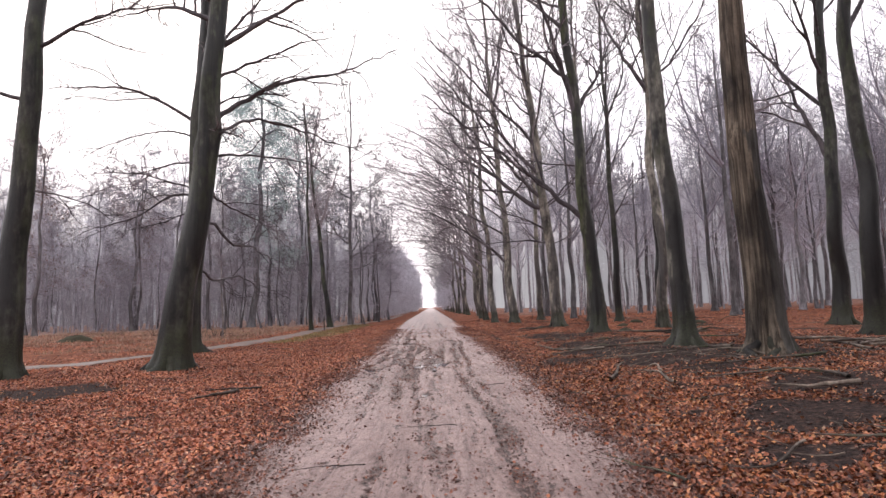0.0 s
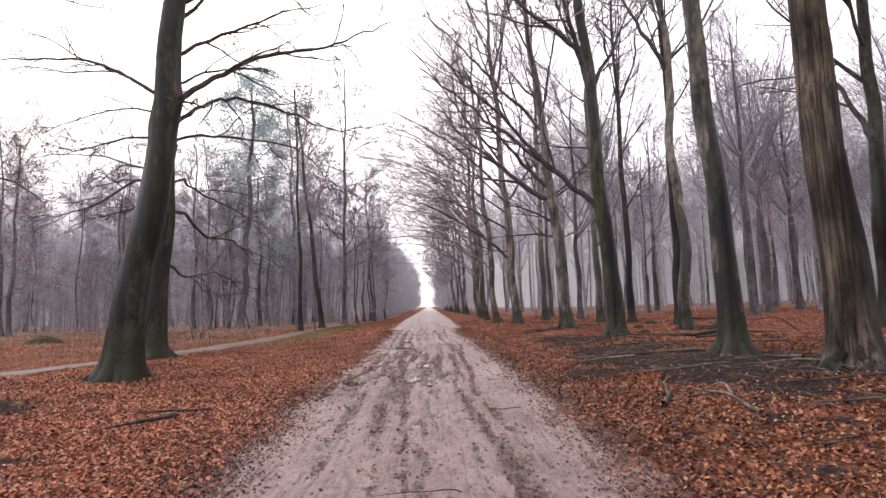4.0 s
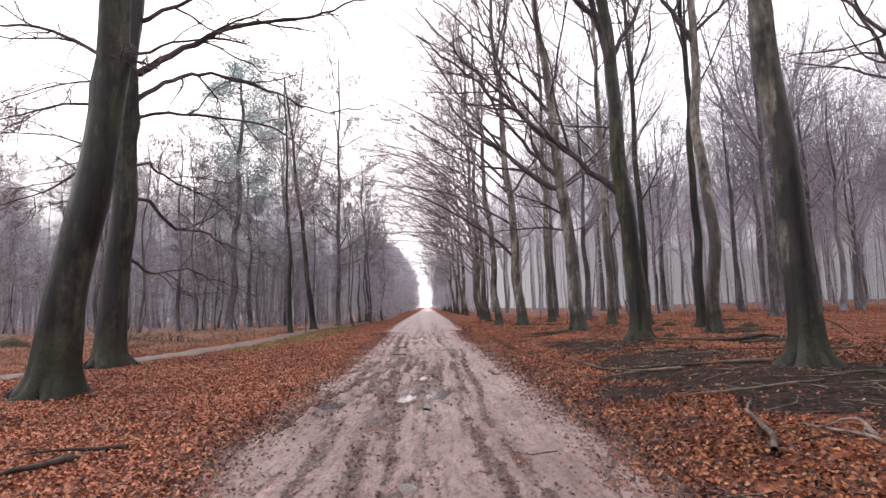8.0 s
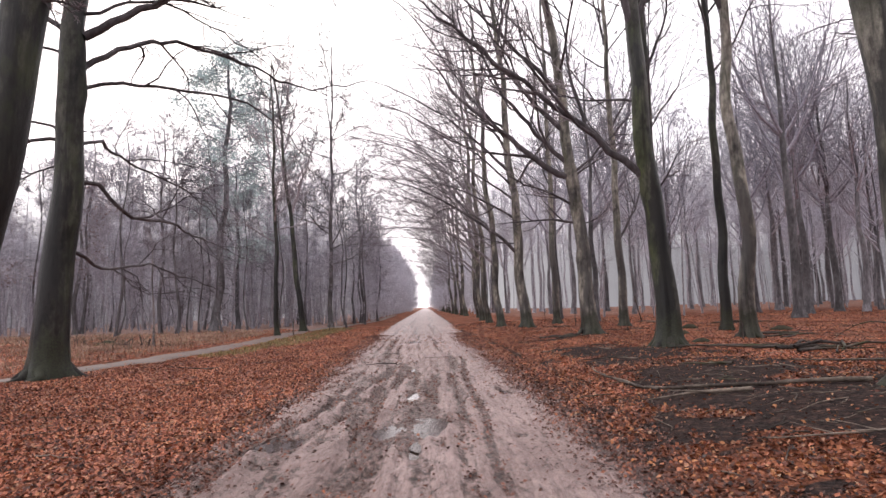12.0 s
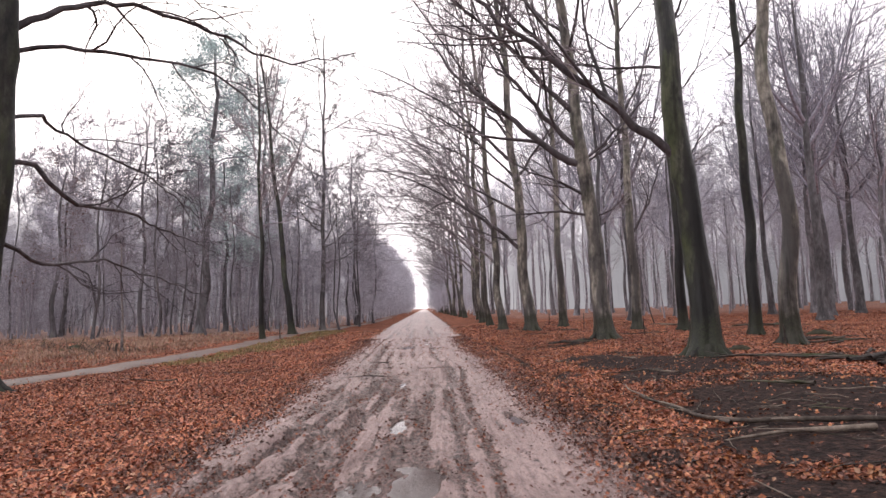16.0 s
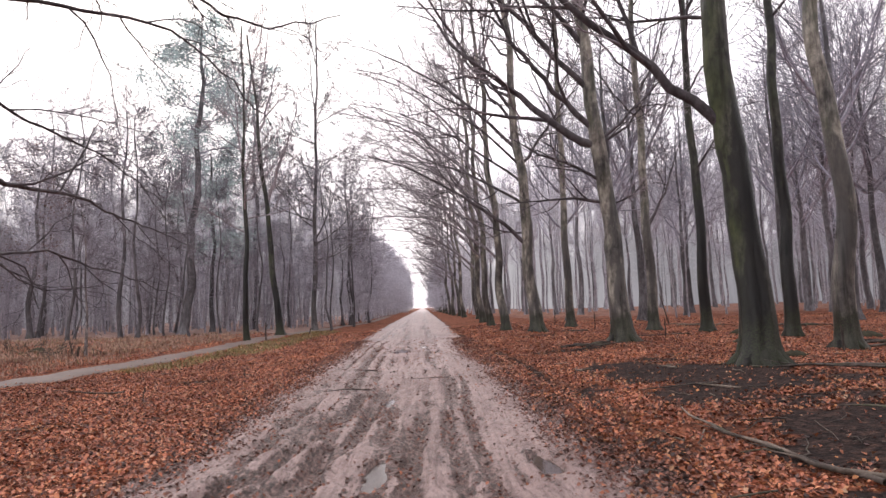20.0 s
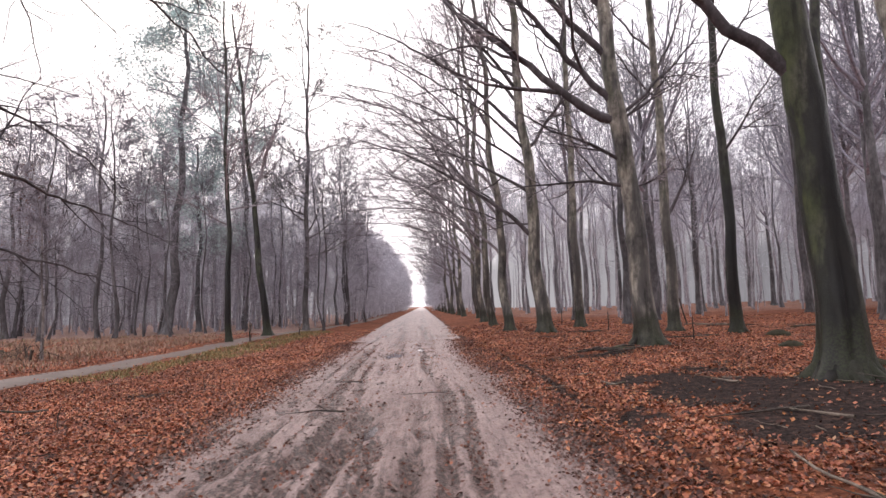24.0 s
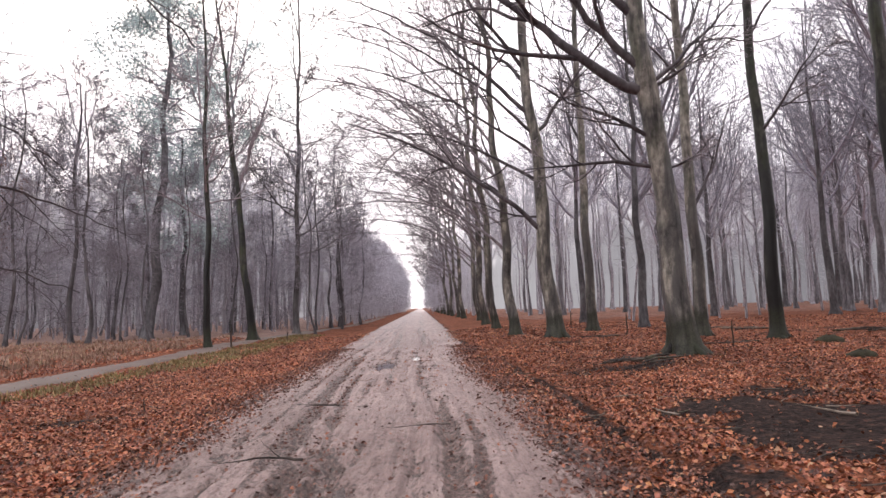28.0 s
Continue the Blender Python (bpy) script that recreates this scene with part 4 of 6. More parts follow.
place(tree(22, 23, 0.255, (-2.2, 0.4), (0, 0), [(11, 200, 5, 50, 60, 0.1)], 11, 12, roots=8, sides=40, wob=0.06, flare=0.55, toward=180, lumps=((3.1, 220, 0.14, 0.2), (4.6, 250, 0.12, 0.2), (5.4, 200, -0.1, 0.3)), seam=(275, 0.12, 0.3, 4.0)),
      "tall smooth beech with spreading bare roots on dark soil", 6.0, 14.8, ROW)
place(tree(23, 23, 0.30, (-2.9, 0), (0, 0), [(4.25, 186, 8.5, 44, 36, 0.115), (8.4, 190, 7, 66, 60, 0.13), (6.6, 150, 3.5, 20, 10, 0.04), (8.8, 20, 5, 55, 65, 0.09), (10, 180, 9, 45, 50, 0.10)], 9.5, 11, roots=7, sides=40, mats=(MOSSY, LIMB, TWIG), toward=180, wob=0.07, elev=(38, 60), reach=0.42, seam=(262, 0.3, 0.22, 3.0), lumps=((4.2, 185, 0.35, 0.35), (1.2, 225, 0.12, 0.5))),
      "mossy dark beech with one long limb reaching over the track", 5.95, 22.8, ROW)
place(tree(24, 22, 0.30, (-5.2, 0), (0.15, 0), [(6.2, 182, 8.5, 36, 58, 0.145), (6.5, 188, 8.0, 50, 62, 0.11), (5.0, 176, 3.4, 30, 14, 0.06), (4.35, 184, 3.2, 4, -8, 0.06), (6.3, 5, 4.8, 38, 46, 0.06), (6.0, 20, 3.5, 48, 42, 0.05), (4.3, 0, 1.5, 10, 42, 0.03), (8.0, 185, 9, 42, 48, 0.11), (9.5, 178, 9, 46, 50, 0.10)], 9, 10, mats=(BEECH_MID, LIMB, TWIG), roots=6, sides=30, toward=180, wob=0.06, elev=(38, 60), reach=0.42, lumps=((3.0, 180, 0.3, 0.22), (3.5, 250, 0.28, 0.16), (2.6, 200, 0.2, 0.3), (6.2, 182, 0.4, 0.4))),
      "leaning beech with heavy forked limbs spreading over the track", 5.8, 30.1, ROW)
place(tree(25, 22, 0.29, (-3.2, 0), (0, 0), [(3.8, 185, 8.6, (46, 38, 26, 10), 0, 0.10), (5.6, 178, 7.5, (36, 30, 22, 4), 0, 0.07), (8.2, 182, 10.5, (48, 40, 34, 24), 0, 0.085), (10, 186, 10.5, (52, 46, 38, 30), 0, 0.08), (6.6, 175, 9.5, (44, 34, 26, 12), 0, 0.06), (7.4, 196, 9.0, (50, 38, 30, 14), 0, 0.06), (4.4, 170, 3.5, 10, 25, 0.045), (7.5, 0, 5, 50, 60, 0.08)], 8.5, 10, mats=(BEECH_MID, LIMB, TWIG), roots=5, toward=180, wob=0.08, elev=(36, 58), reach=0.44),
      "beech with a low limb sweeping out over the track", 4.5, 37.8, ROW)
place(tree(26, 22, 0.24, (-0.6, 0), (0, 0), [(10.5, 190, 6, 60, 70, 0.11)], 9.5, 11, mats=(BEECH_MID, LIMB, TWIG), roots=5, wob=0.1), "slender smooth beech among the row", 9.45, 25.5, ROW)
place(tree(27, 22, 0.21, (0.8, 0), (0, 0), [], 10, 10, spec=MID, roots=4, wob=0.08, mats=(BEECH_DARK, LIMB, TWIG)), "thin dark wavy beech standing close to another", 11.15, 30.3, ROW)
place(tree(28, 23, 0.32, (1.6, 0), (0, 0), [(6.5, 120, 7, 62, 78, 0.12)], 8, 12, roots=5, mats=(BEECH_DARK, LIMB, TWIG), wob=0.1), "dark forked beech inside the wood", 15.6, 23.0, ROW)
place(tree(29, 23, 0.27, (0.2, 0), (0, 0), [], 8.5, 11, roots=5, mats=(BEECH_DARK, LIMB, TWIG), wob=0.08), "dark straight beech inside the wood", 11.9, 16.2, ROW)
place(tree(30, 21, 0.20, (-0.2, 0), (0, 0), [(6, 300, 3, 40, 60, 0.05)], 8.5, 11, spec=MID, roots=3, wob=0.04, mats=(BEECH_DARK, LIMB, TWIG)), "slim dark beech behind the row", 9.95, 33.5, ROW)
place(tree(31, 22, 0.22, (-0.2, 0), (0, 0), [(4.2, 20, 5, 55, 60, 0.07)], 8, 12, spec=MID, mats=(BEECH_MID, LIMB, TWIG), roots=4, wob=0.06), "slim straight beech with a pale ring behind the row", 9.0, 36.2, ROW)
place(tree(32, 22, 0.21, (0.2, 0), (0, 0), [], 7.5, 12, spec=MID, mats=(BEECH_MID, LIMB, TWIG), roots=4), "slim beech behind the row", 6.7, 41.3, ROW)

# further trees of the row, alike in kind
def sweepers(k):
    """Boughs that a roadside beech sends out over the track, wide on the nearer kinds."""
    far = (1.0, 1.0, 0.62, 0.66)[k]
    return [(z, az, ln * far, bends, 0, r) for z, az, ln, bends, _, r in [(3.5 + 0.6 * k, 178 + 9 * k, 9.5, (48, 34, 14, -4, 6), 0, 0.075), (5.4, 160, 10.5, (54, 42, 24, 4, 10), 0, 0.075), (6.6 + 0.3 * k, 204, 11.2, (60, 44, 30, 14, 18), 0, 0.075), (8.4, 182 - 7 * k, 11.5, (60, 50, 38, 22, 24), 0, 0.065),
                                                                   (4.6, 222, 6.5, (46, 28, 6, -8), 0, 0.045), (6.0, 130, 6.5, (58, 46, 30), 0, 0.055), (9.8, 170 + 12 * k, 9.0, (66, 58, 46, 40), 0, 0.06), (7.4, 190, 9.0, (52, 36, 20, 16), 0, 0.05)]]


# limbs and twigs wear the mist-greyed row colour
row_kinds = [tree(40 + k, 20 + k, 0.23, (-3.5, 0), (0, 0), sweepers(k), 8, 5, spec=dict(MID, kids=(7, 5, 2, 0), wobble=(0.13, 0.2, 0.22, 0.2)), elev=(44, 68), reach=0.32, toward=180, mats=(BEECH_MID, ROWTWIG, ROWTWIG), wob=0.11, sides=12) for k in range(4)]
tail = [(3.55, 41.7, 1.0), (3.3, 47.5, 0.95), (3.4, 54.5, 1.05), (3.6, 62.2, 0.95), (2.9, 73.5, 1.0), (2.7, 82, 0.9), (2.3, 91, 1.0), (2.0, 101, 0.95), (1.7, 112, 0.9), (1.3, 124, 1.0), (0.9, 138, 0.9), (0.5, 155, 0.9), (0.0, 175, 0.9)]
for k, (x, y, s) in enumerate(tail):
    src = row_kinds[k % 2 if k < 5 else 2 + k % 2]
    ob = src if k in (0, 1, 6, 5) else copy_thing(src, Matrix())
    plant(ob, x, y, (-14, 10, 24, -6, 17)[k % 5], s)
    tagged(ob, "roadside beech leaning over the misty track", "tree", ROW)

# ---- the beech wood on the right ----
wood_rng = random.Random(77)
def risers(k):
    """Steep limbs into which a wood beech divides."""
    r = random.Random(600 + k)
    base = (7.5, 5.0, 9.0, 4.5, 6.2)[k]
    return [(base + r.uniform(-0.6, 2.8), r.uniform(0, 360), r.uniform(7.0, 10.5), (r.uniform(40, 55), 66, 76, 72), 0, (0.12, 0.09, 0.13, 0.07, 0.1)[k] * r.uniform(0.7, 1.0)) for _ in range(6)]


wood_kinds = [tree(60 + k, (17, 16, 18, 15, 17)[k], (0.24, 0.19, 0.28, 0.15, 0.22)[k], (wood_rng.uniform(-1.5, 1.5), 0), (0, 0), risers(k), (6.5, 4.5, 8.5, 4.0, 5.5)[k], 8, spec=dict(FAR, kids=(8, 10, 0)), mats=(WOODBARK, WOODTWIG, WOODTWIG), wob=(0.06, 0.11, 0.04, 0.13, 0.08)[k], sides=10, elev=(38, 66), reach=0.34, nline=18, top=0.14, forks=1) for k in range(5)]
# further beeches wear paler bark, haze painted in with depth
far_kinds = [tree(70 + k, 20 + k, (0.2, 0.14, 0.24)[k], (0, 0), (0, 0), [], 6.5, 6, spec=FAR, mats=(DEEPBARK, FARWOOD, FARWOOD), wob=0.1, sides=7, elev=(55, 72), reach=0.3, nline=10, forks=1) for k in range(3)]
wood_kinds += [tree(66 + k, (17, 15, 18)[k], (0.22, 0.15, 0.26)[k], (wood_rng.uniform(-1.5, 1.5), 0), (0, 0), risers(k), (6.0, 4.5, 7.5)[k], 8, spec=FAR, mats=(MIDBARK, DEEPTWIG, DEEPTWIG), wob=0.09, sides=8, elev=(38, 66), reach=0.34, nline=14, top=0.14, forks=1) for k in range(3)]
used = [False] * 11


def stand(kinds, k, x, y, turn, size, label, group, offset=0):
    src = kinds[k]
    if not used[offset + k]:
        used[offset + k] = True
        ob = src
    else:
        ob = copy_thing(src, Matrix())
    plant(ob, x, y, turn, size)
    return tagged(ob, label, "tree", group)


known = [(19.5, 39.2, 2), (23.7, 44.9, 0), (21.4, 61, 0), (27.4, 47.5, 0), (9.3, 42.5, 1), (36, 76, 2), (19.3, 75, 2), (18.2, 54.5, 1), (36, 68, 2), (44, 75, 0), (12.4, 47, 0), (31, 37, 2), (38, 44, 0)]
spots = []
for x, y, k in known:
    stand(wood_kinds, k, x, y, wood_rng.uniform(0, 360), wood_rng.uniform(0.9, 1.1), "tall grey beech in the leafy wood", "beech wood")
    spots.append((x, y))
for _ in range(4000):
    if len(spots) > 72:
        break
    y = wood_rng.uniform(43, 105)
    x = axis_x(y) + wood_rng.uniform(8.5, 12 + 0.75 * y)
    if min((x - a) ** 2 + (y - b) ** 2 for a, b in spots) < 8:
        continue
    spots.append((x, y))
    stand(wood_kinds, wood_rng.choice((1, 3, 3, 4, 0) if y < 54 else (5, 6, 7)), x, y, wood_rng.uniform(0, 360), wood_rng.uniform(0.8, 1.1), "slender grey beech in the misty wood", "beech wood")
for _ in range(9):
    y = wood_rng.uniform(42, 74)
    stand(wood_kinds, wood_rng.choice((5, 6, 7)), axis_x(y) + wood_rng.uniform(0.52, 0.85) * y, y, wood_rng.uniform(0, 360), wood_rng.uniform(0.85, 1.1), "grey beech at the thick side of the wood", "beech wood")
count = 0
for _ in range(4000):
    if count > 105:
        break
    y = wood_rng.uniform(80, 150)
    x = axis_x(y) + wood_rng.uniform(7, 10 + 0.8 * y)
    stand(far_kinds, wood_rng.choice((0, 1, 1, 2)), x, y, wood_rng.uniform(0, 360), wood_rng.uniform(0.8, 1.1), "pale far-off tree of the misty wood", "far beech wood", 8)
    count += 1

# unseen beeches added beside and behind the walk to block sky light
for x, y in [(9.5 + 6.6 * i + 2.4 * math.sin(3.1 * i + 1.7 * j), -30 + 6.8 * j + 2.4 * math.sin(2.3 * i + j)) for i in range(6) for j in range(10)]:
    if y < 1.31 * x - 7.5 - 0.25 * x and y < 30:
        stand(wood_kinds, wood_rng.choice((0, 1, 2, 4)), x, y, wood_rng.uniform(0, 360), wood_rng.uniform(0.9, 1.1), "unseen grey beech added beside the walk to block sky light", "beech wood")
# more added trees, behind the starting point and never in view
for x, y in ((5.9, -1.5), (6.2, -9.0), (5.8, -17.0), (-8.6, -4.5), (-8.2, -13.0), (-9.0, -21.0)):
    stand(wood_kinds, wood_rng.choice((0, 2)), x, y, wood_rng.uniform(0, 360), 1.05, "unseen grey beech added behind the walk to block sky light", ROW)

# ---- the mixed wood on the left ----
left_rng = random.Random(91)
LW = "mixed wood beyond the footpath"
place(tree(81, 17, 0.16, (-1.2, 0), (0, 0), [], 5, 22, spec=MID, mats=(BEECH_DARK, TWIG, TWIG), elev=(15, 50), reach=0.2, sides=10), "thin straight dark tree at the footpath", -9.7, 42.4, LW)
place(tree(82, 19, 0.22, (-6.0, 0), (0, 0), [(7.5, 150, 7, 72, 80, 0.12), (8.0, 10, 7, 70, 78, 0.12)], 8, 12, spec=MID, mats=(BEECH_DARK, TWIG, TWIG), elev=(35, 60), reach=0.22, sides=10), "leaning dark forked tree at the footpath", -9.35, 47.5, LW)
place(tree(83, 24, 0.21, (0.9, 0), (0, 0), [], 5, 36, spec=dict(MID, up=(0.03, -0.02, -0.06, -0.05), kids=(7, 5, 3, 0)), mats=(ROWBARK, ROWBARK, ROWBARK), elev=(15, 45), reach=0.22, sides=10, name="birch_tree"), "tall airy birch with fine drooping twigs", -9.0, 55.4, LW)


def pine(seed, height, r, lean, crown_from, clumps, mats=(WOODBARK, WOODTWIG)):
    """A Scots pine: bare trunk, crooked boughs and tufts of needles."""
    rng, nrng = random.Random(seed), np.random.default_rng(seed)
    e = new("pine_tree")
    line = trunk_line(height, lean, (0.2, 0), rng, 24, 0.12)
    me, rad = trunk_mesh(line, r, r * 0.3, mats[0], rng, 12, 0.4, 4)
    part("trunk", me, e)
    out, tips = [[], [], []], []
    for k in range(clumps):
        f = (k + rng.random()) / clumps
        z = crown_from + (height - crown_from) * f
        p, rr = on_line(line, rad, z)
        limb(out, rng, p, rng.uniform(0, 360), rng.uniform(1.6, 4.2) * (1.2 - 0.4 * f), rng.uniform(-5, 25), rng.uniform(10, 45), rr * 0.35, FAR)
    for pts, _, _ in out[1] + out[2][::3]:
        tips.append(pts[-1])
    part("crown", tubes("crown", out[0] + out[1], mats[1]), e)
    C = []
    for p in tips:
        C.append(np.array(p)[None, :] + nrng.normal(0, 1, (17, 3)) * np.array([0.40, 0.40, 0.18]))
    C = np.concatenate(C)
    part("needles", flakes("needles", C, nrng.uniform(0.10, 0.2, len(C)), NEEDLE, nrng, 1.2, False), e)
    return e


place(pine(84, 22.5, 0.33, (2.6, 0), 12.5, 30), "tall pine with a sparse blue-green crown", -17.8, 53.4, LW)
place(pine(85, 14, 0.2, (-1, 0), 5, 22), "dense young pine standing in the wood", -17.2, 57.2, LW)
place(pine(86, 22, 0.26, (-1, 0), 12, 18), "pine with a ragged crown beside the tall one", -15.2, 61.0, LW)

BUSHY = dict(steps=(4, 3, 1), kids=(7, 11, 0), angle=(28, 65), up=(0.03, 0.02, 0.0), wobble=(0.1, 0.18, 0.2), sides=(4, 3, 3), thin=0.0105, ratio=(0.4, 0.7), flat=0.1)
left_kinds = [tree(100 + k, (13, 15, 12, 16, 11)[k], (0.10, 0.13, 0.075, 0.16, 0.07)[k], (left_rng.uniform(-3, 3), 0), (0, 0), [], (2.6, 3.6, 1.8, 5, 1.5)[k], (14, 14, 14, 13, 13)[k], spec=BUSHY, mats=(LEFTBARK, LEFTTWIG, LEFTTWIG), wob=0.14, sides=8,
                   elev=(25, 60), reach=0.24, nline=14, name=("birch_tree" if k == 0 else "oak_tree")) for k in range(5)]
# deeper oaks: the near kinds again in mist-paled bark and twigs
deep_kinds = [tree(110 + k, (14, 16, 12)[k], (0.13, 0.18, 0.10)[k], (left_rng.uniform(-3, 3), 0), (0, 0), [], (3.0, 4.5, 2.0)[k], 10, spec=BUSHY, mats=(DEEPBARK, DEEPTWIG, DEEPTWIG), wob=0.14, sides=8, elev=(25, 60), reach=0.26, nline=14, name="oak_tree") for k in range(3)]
left_kinds += deep_kinds
used_left = [False] * 8


def left_stand(k, x, y, turn, size, label, group):
    ob = left_kinds[k] if not used_left[k] else copy_thing(left_kinds[k], Matrix())
    used_left[k] = True
    plant(ob, x, y, turn, size)
    return tagged(ob, label, "tree", group)


spots = [(-9.7, 42.4), (-9.35, 47.5), (-9.0, 55.4), (-17.8, 53.4)]
for x, y, k in ((-20.1, 49.7, 3), (-8.4, 69, 1), (-7.55, 54.3, 4), (-18.15, 48, 0), (-17.4, 49.8, 2), (-7.7, 66, 3), (-32, 60, 1), (-7.2, 74, 0), (-7.0, 62, 2), (-8.6, 60, 2), (-13, 55, 2), (-15, 53, 4)):
    left_stand(k, x, y, left_rng.uniform(0, 360), left_rng.uniform(0.9, 1.1), "thin bare tree at the edge of the mixed wood", LW)
    spots.append((x, y))
for _ in range(6000):
    if len(spots) > 170:
        break
    y = left_rng.uniform(44, 110)
    x = axis_x(y) - left_rng.uniform(6.5, 18 + 0.85 * y)
    if x > -14 and y < 56:
        continue
    if x < -24 and y < 50:
        continue
    if min((x - a) ** 2 + (y - b) ** 2 for a, b in spots) < 4.5:
        continue
    spots.append((x, y))
    left_stand(left_rng.choice((0, 1, 2, 2, 3, 4) if y < 64 else (5, 6, 7, 5, 7, 2)), x, y, left_rng.uniform(0, 360), left_rng.uniform(0.95, 1.35), "thin bare tree in the misty mixed wood", LW)

def dome_tree(seed, height, radius, mat, stem=LEFTBARK):
    """A round-headed tree, twiggy nearly to the ground."""
    rng = random.Random(seed)
    e = new("oak_tree")
    line = trunk_line(height * 0.8, (0, 0), (0, 0), rng, 14, 0.14)
    me, rad = trunk_mesh(line, 0.17, 0.05, stem, rng, 8, 0.4, 4)
    part("trunk", me, e)
    out = [[], [], []]
    for k in range(34):
        f = (k + rng.random()) / 34
        z = 1.2 + (height * 0.8 - 1.2) * f
        el = -4 + 80 * f ** 1.2 + rng.gauss(0, 7)
        d = heading(0, el)
        # reach to an egg-shaped outline
        s = 0.4
        while s < 12 and (d.x * s / radius) ** 2 + ((z + d.z * s - height * 0.4) / (height * 0.6)) ** 2 < 1:
            s += 0.2
        limb(out, rng, on_line(line, rad, z)[0], rng.uniform(0, 360), s * rng.uniform(0.72, 1.0), el + 12, el - 10, 0.05, BUSHY)
    part("crown", tubes("crown", out[0] + out[1], mat, out[2], mat), e)
    return e


# crowns in mist-paled twig colour, the further stems too
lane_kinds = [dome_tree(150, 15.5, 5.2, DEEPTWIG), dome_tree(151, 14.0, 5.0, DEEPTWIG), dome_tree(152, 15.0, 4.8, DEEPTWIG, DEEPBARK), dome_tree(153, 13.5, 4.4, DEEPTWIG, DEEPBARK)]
lane_y = 66.5
for k in range(34):
    ob = lane_kinds[k] if k < 4 else copy_thing(lane_kinds[k % 2 if k < 7 else 2 + k % 2], Matrix())
    plant(ob, float(axis_x(lane_y)) - 6.5 - left_rng.uniform(0.0, 0.7), lane_y, left_rng.uniform(0, 360), left_rng.uniform(0.74, 0.86) + 0.24 * float(smooth(75, 150, lane_y)))
    tagged(ob, "bushy round-headed bare tree lining the misty track", "tree", LW)
    lane_y += left_rng.uniform(4.6, 6.4)
lane_y = 104.0
for k in range(18):
    ob = copy_thing(lane_kinds[2 + k % 2], Matrix())
    plant(ob, float(axis_x(lane_y)) + 5.2 + left_rng.uniform(0.0, 0.9), lane_y, left_rng.uniform(0, 360), left_rng.uniform(0.8, 1.0))
    tagged(ob, "bushy bare tree closing in on the misty track", "tree", ROW)
    lane_y += left_rng.uniform(7.0, 10.0)


def thicket(seed, name, count, x_of, y0, y1, heights, mats, label, lowest=1.5, per=22):
    """Uncountable thin stems and their twigs, filling the depth of a wood."""
    rng = random.Random(seed)
    stems, twigs = [], []
    for _ in range(count):
        y = rng.uniform(y0, y1)
        x = x_of(rng, y)
        h = rng.uniform(*heights)
        r = rng.uniform(0.035, 0.10)
        lx, ly = rng.gauss(0, 0.05), rng.gauss(0, 0.05)
        base = Vector((x, y, z_at(x, y) - 0.1))
        pts = [base + Vector((lx * h * t + 0.12 * math.sin(3 * t + x), ly * h * t, h * t)) for t in (0, 0.25, 0.5, 0.75, 1)]
        stems.append((pts, [r * (1 - 0.85 * t) for t in (0, 0.25, 0.5, 0.75, 1)], 4))
        for k in range(per):
            t = rng.uniform(lowest / h, 1)
            p = base + Vector((lx * h * t + 0.12 * math.sin(3 * t + x), ly * h * t, h * t))
            ln = rng.uniform(0.6, 2.4) * (1.25 - 0.7 * t)
            d = heading(rng.uniform(0, 360), rng.uniform(5, 60))
            q = p + d * ln * 0.5
            e = q + unit(d + Vector((rng.gauss(0, 0.3), rng.gauss(0, 0.3), rng.gauss(0, 0.3)))) * ln * 0.5
            twigs.append(((p, q, e), (0.018, 0.012, 0.006), 3))
            for _ in range(4):
                s = p.lerp(q, rng.random()) if rng.random() < 0.4 else q.lerp(e, rng.random())
                f = s + unit(d + Vector((rng.gauss(0, 0.8), rng.gauss(0, 0.8), rng.gauss(0, 0.8)))) * ln * rng.uniform(0.3, 0.6)
                twigs.append(((s, f), (0.009, 0.005), 3))
    ob = new(name, tubes(name, stems, mats[0], twigs, mats[1]))
    return tagged(ob, label, "woodland", kind="stuff")


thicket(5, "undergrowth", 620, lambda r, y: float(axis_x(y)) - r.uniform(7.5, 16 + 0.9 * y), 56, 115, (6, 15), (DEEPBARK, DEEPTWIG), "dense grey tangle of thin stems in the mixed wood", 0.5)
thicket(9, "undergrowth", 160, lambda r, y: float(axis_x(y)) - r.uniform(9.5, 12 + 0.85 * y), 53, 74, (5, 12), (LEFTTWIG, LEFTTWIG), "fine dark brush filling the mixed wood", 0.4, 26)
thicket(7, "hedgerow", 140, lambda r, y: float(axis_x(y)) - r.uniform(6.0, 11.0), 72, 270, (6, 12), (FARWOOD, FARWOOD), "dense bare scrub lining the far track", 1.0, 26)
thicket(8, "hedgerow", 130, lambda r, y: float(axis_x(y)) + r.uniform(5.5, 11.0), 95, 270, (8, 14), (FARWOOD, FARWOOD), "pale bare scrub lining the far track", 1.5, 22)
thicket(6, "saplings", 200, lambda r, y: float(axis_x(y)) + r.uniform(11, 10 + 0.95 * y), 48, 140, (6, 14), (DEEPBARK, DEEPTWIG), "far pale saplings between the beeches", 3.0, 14)


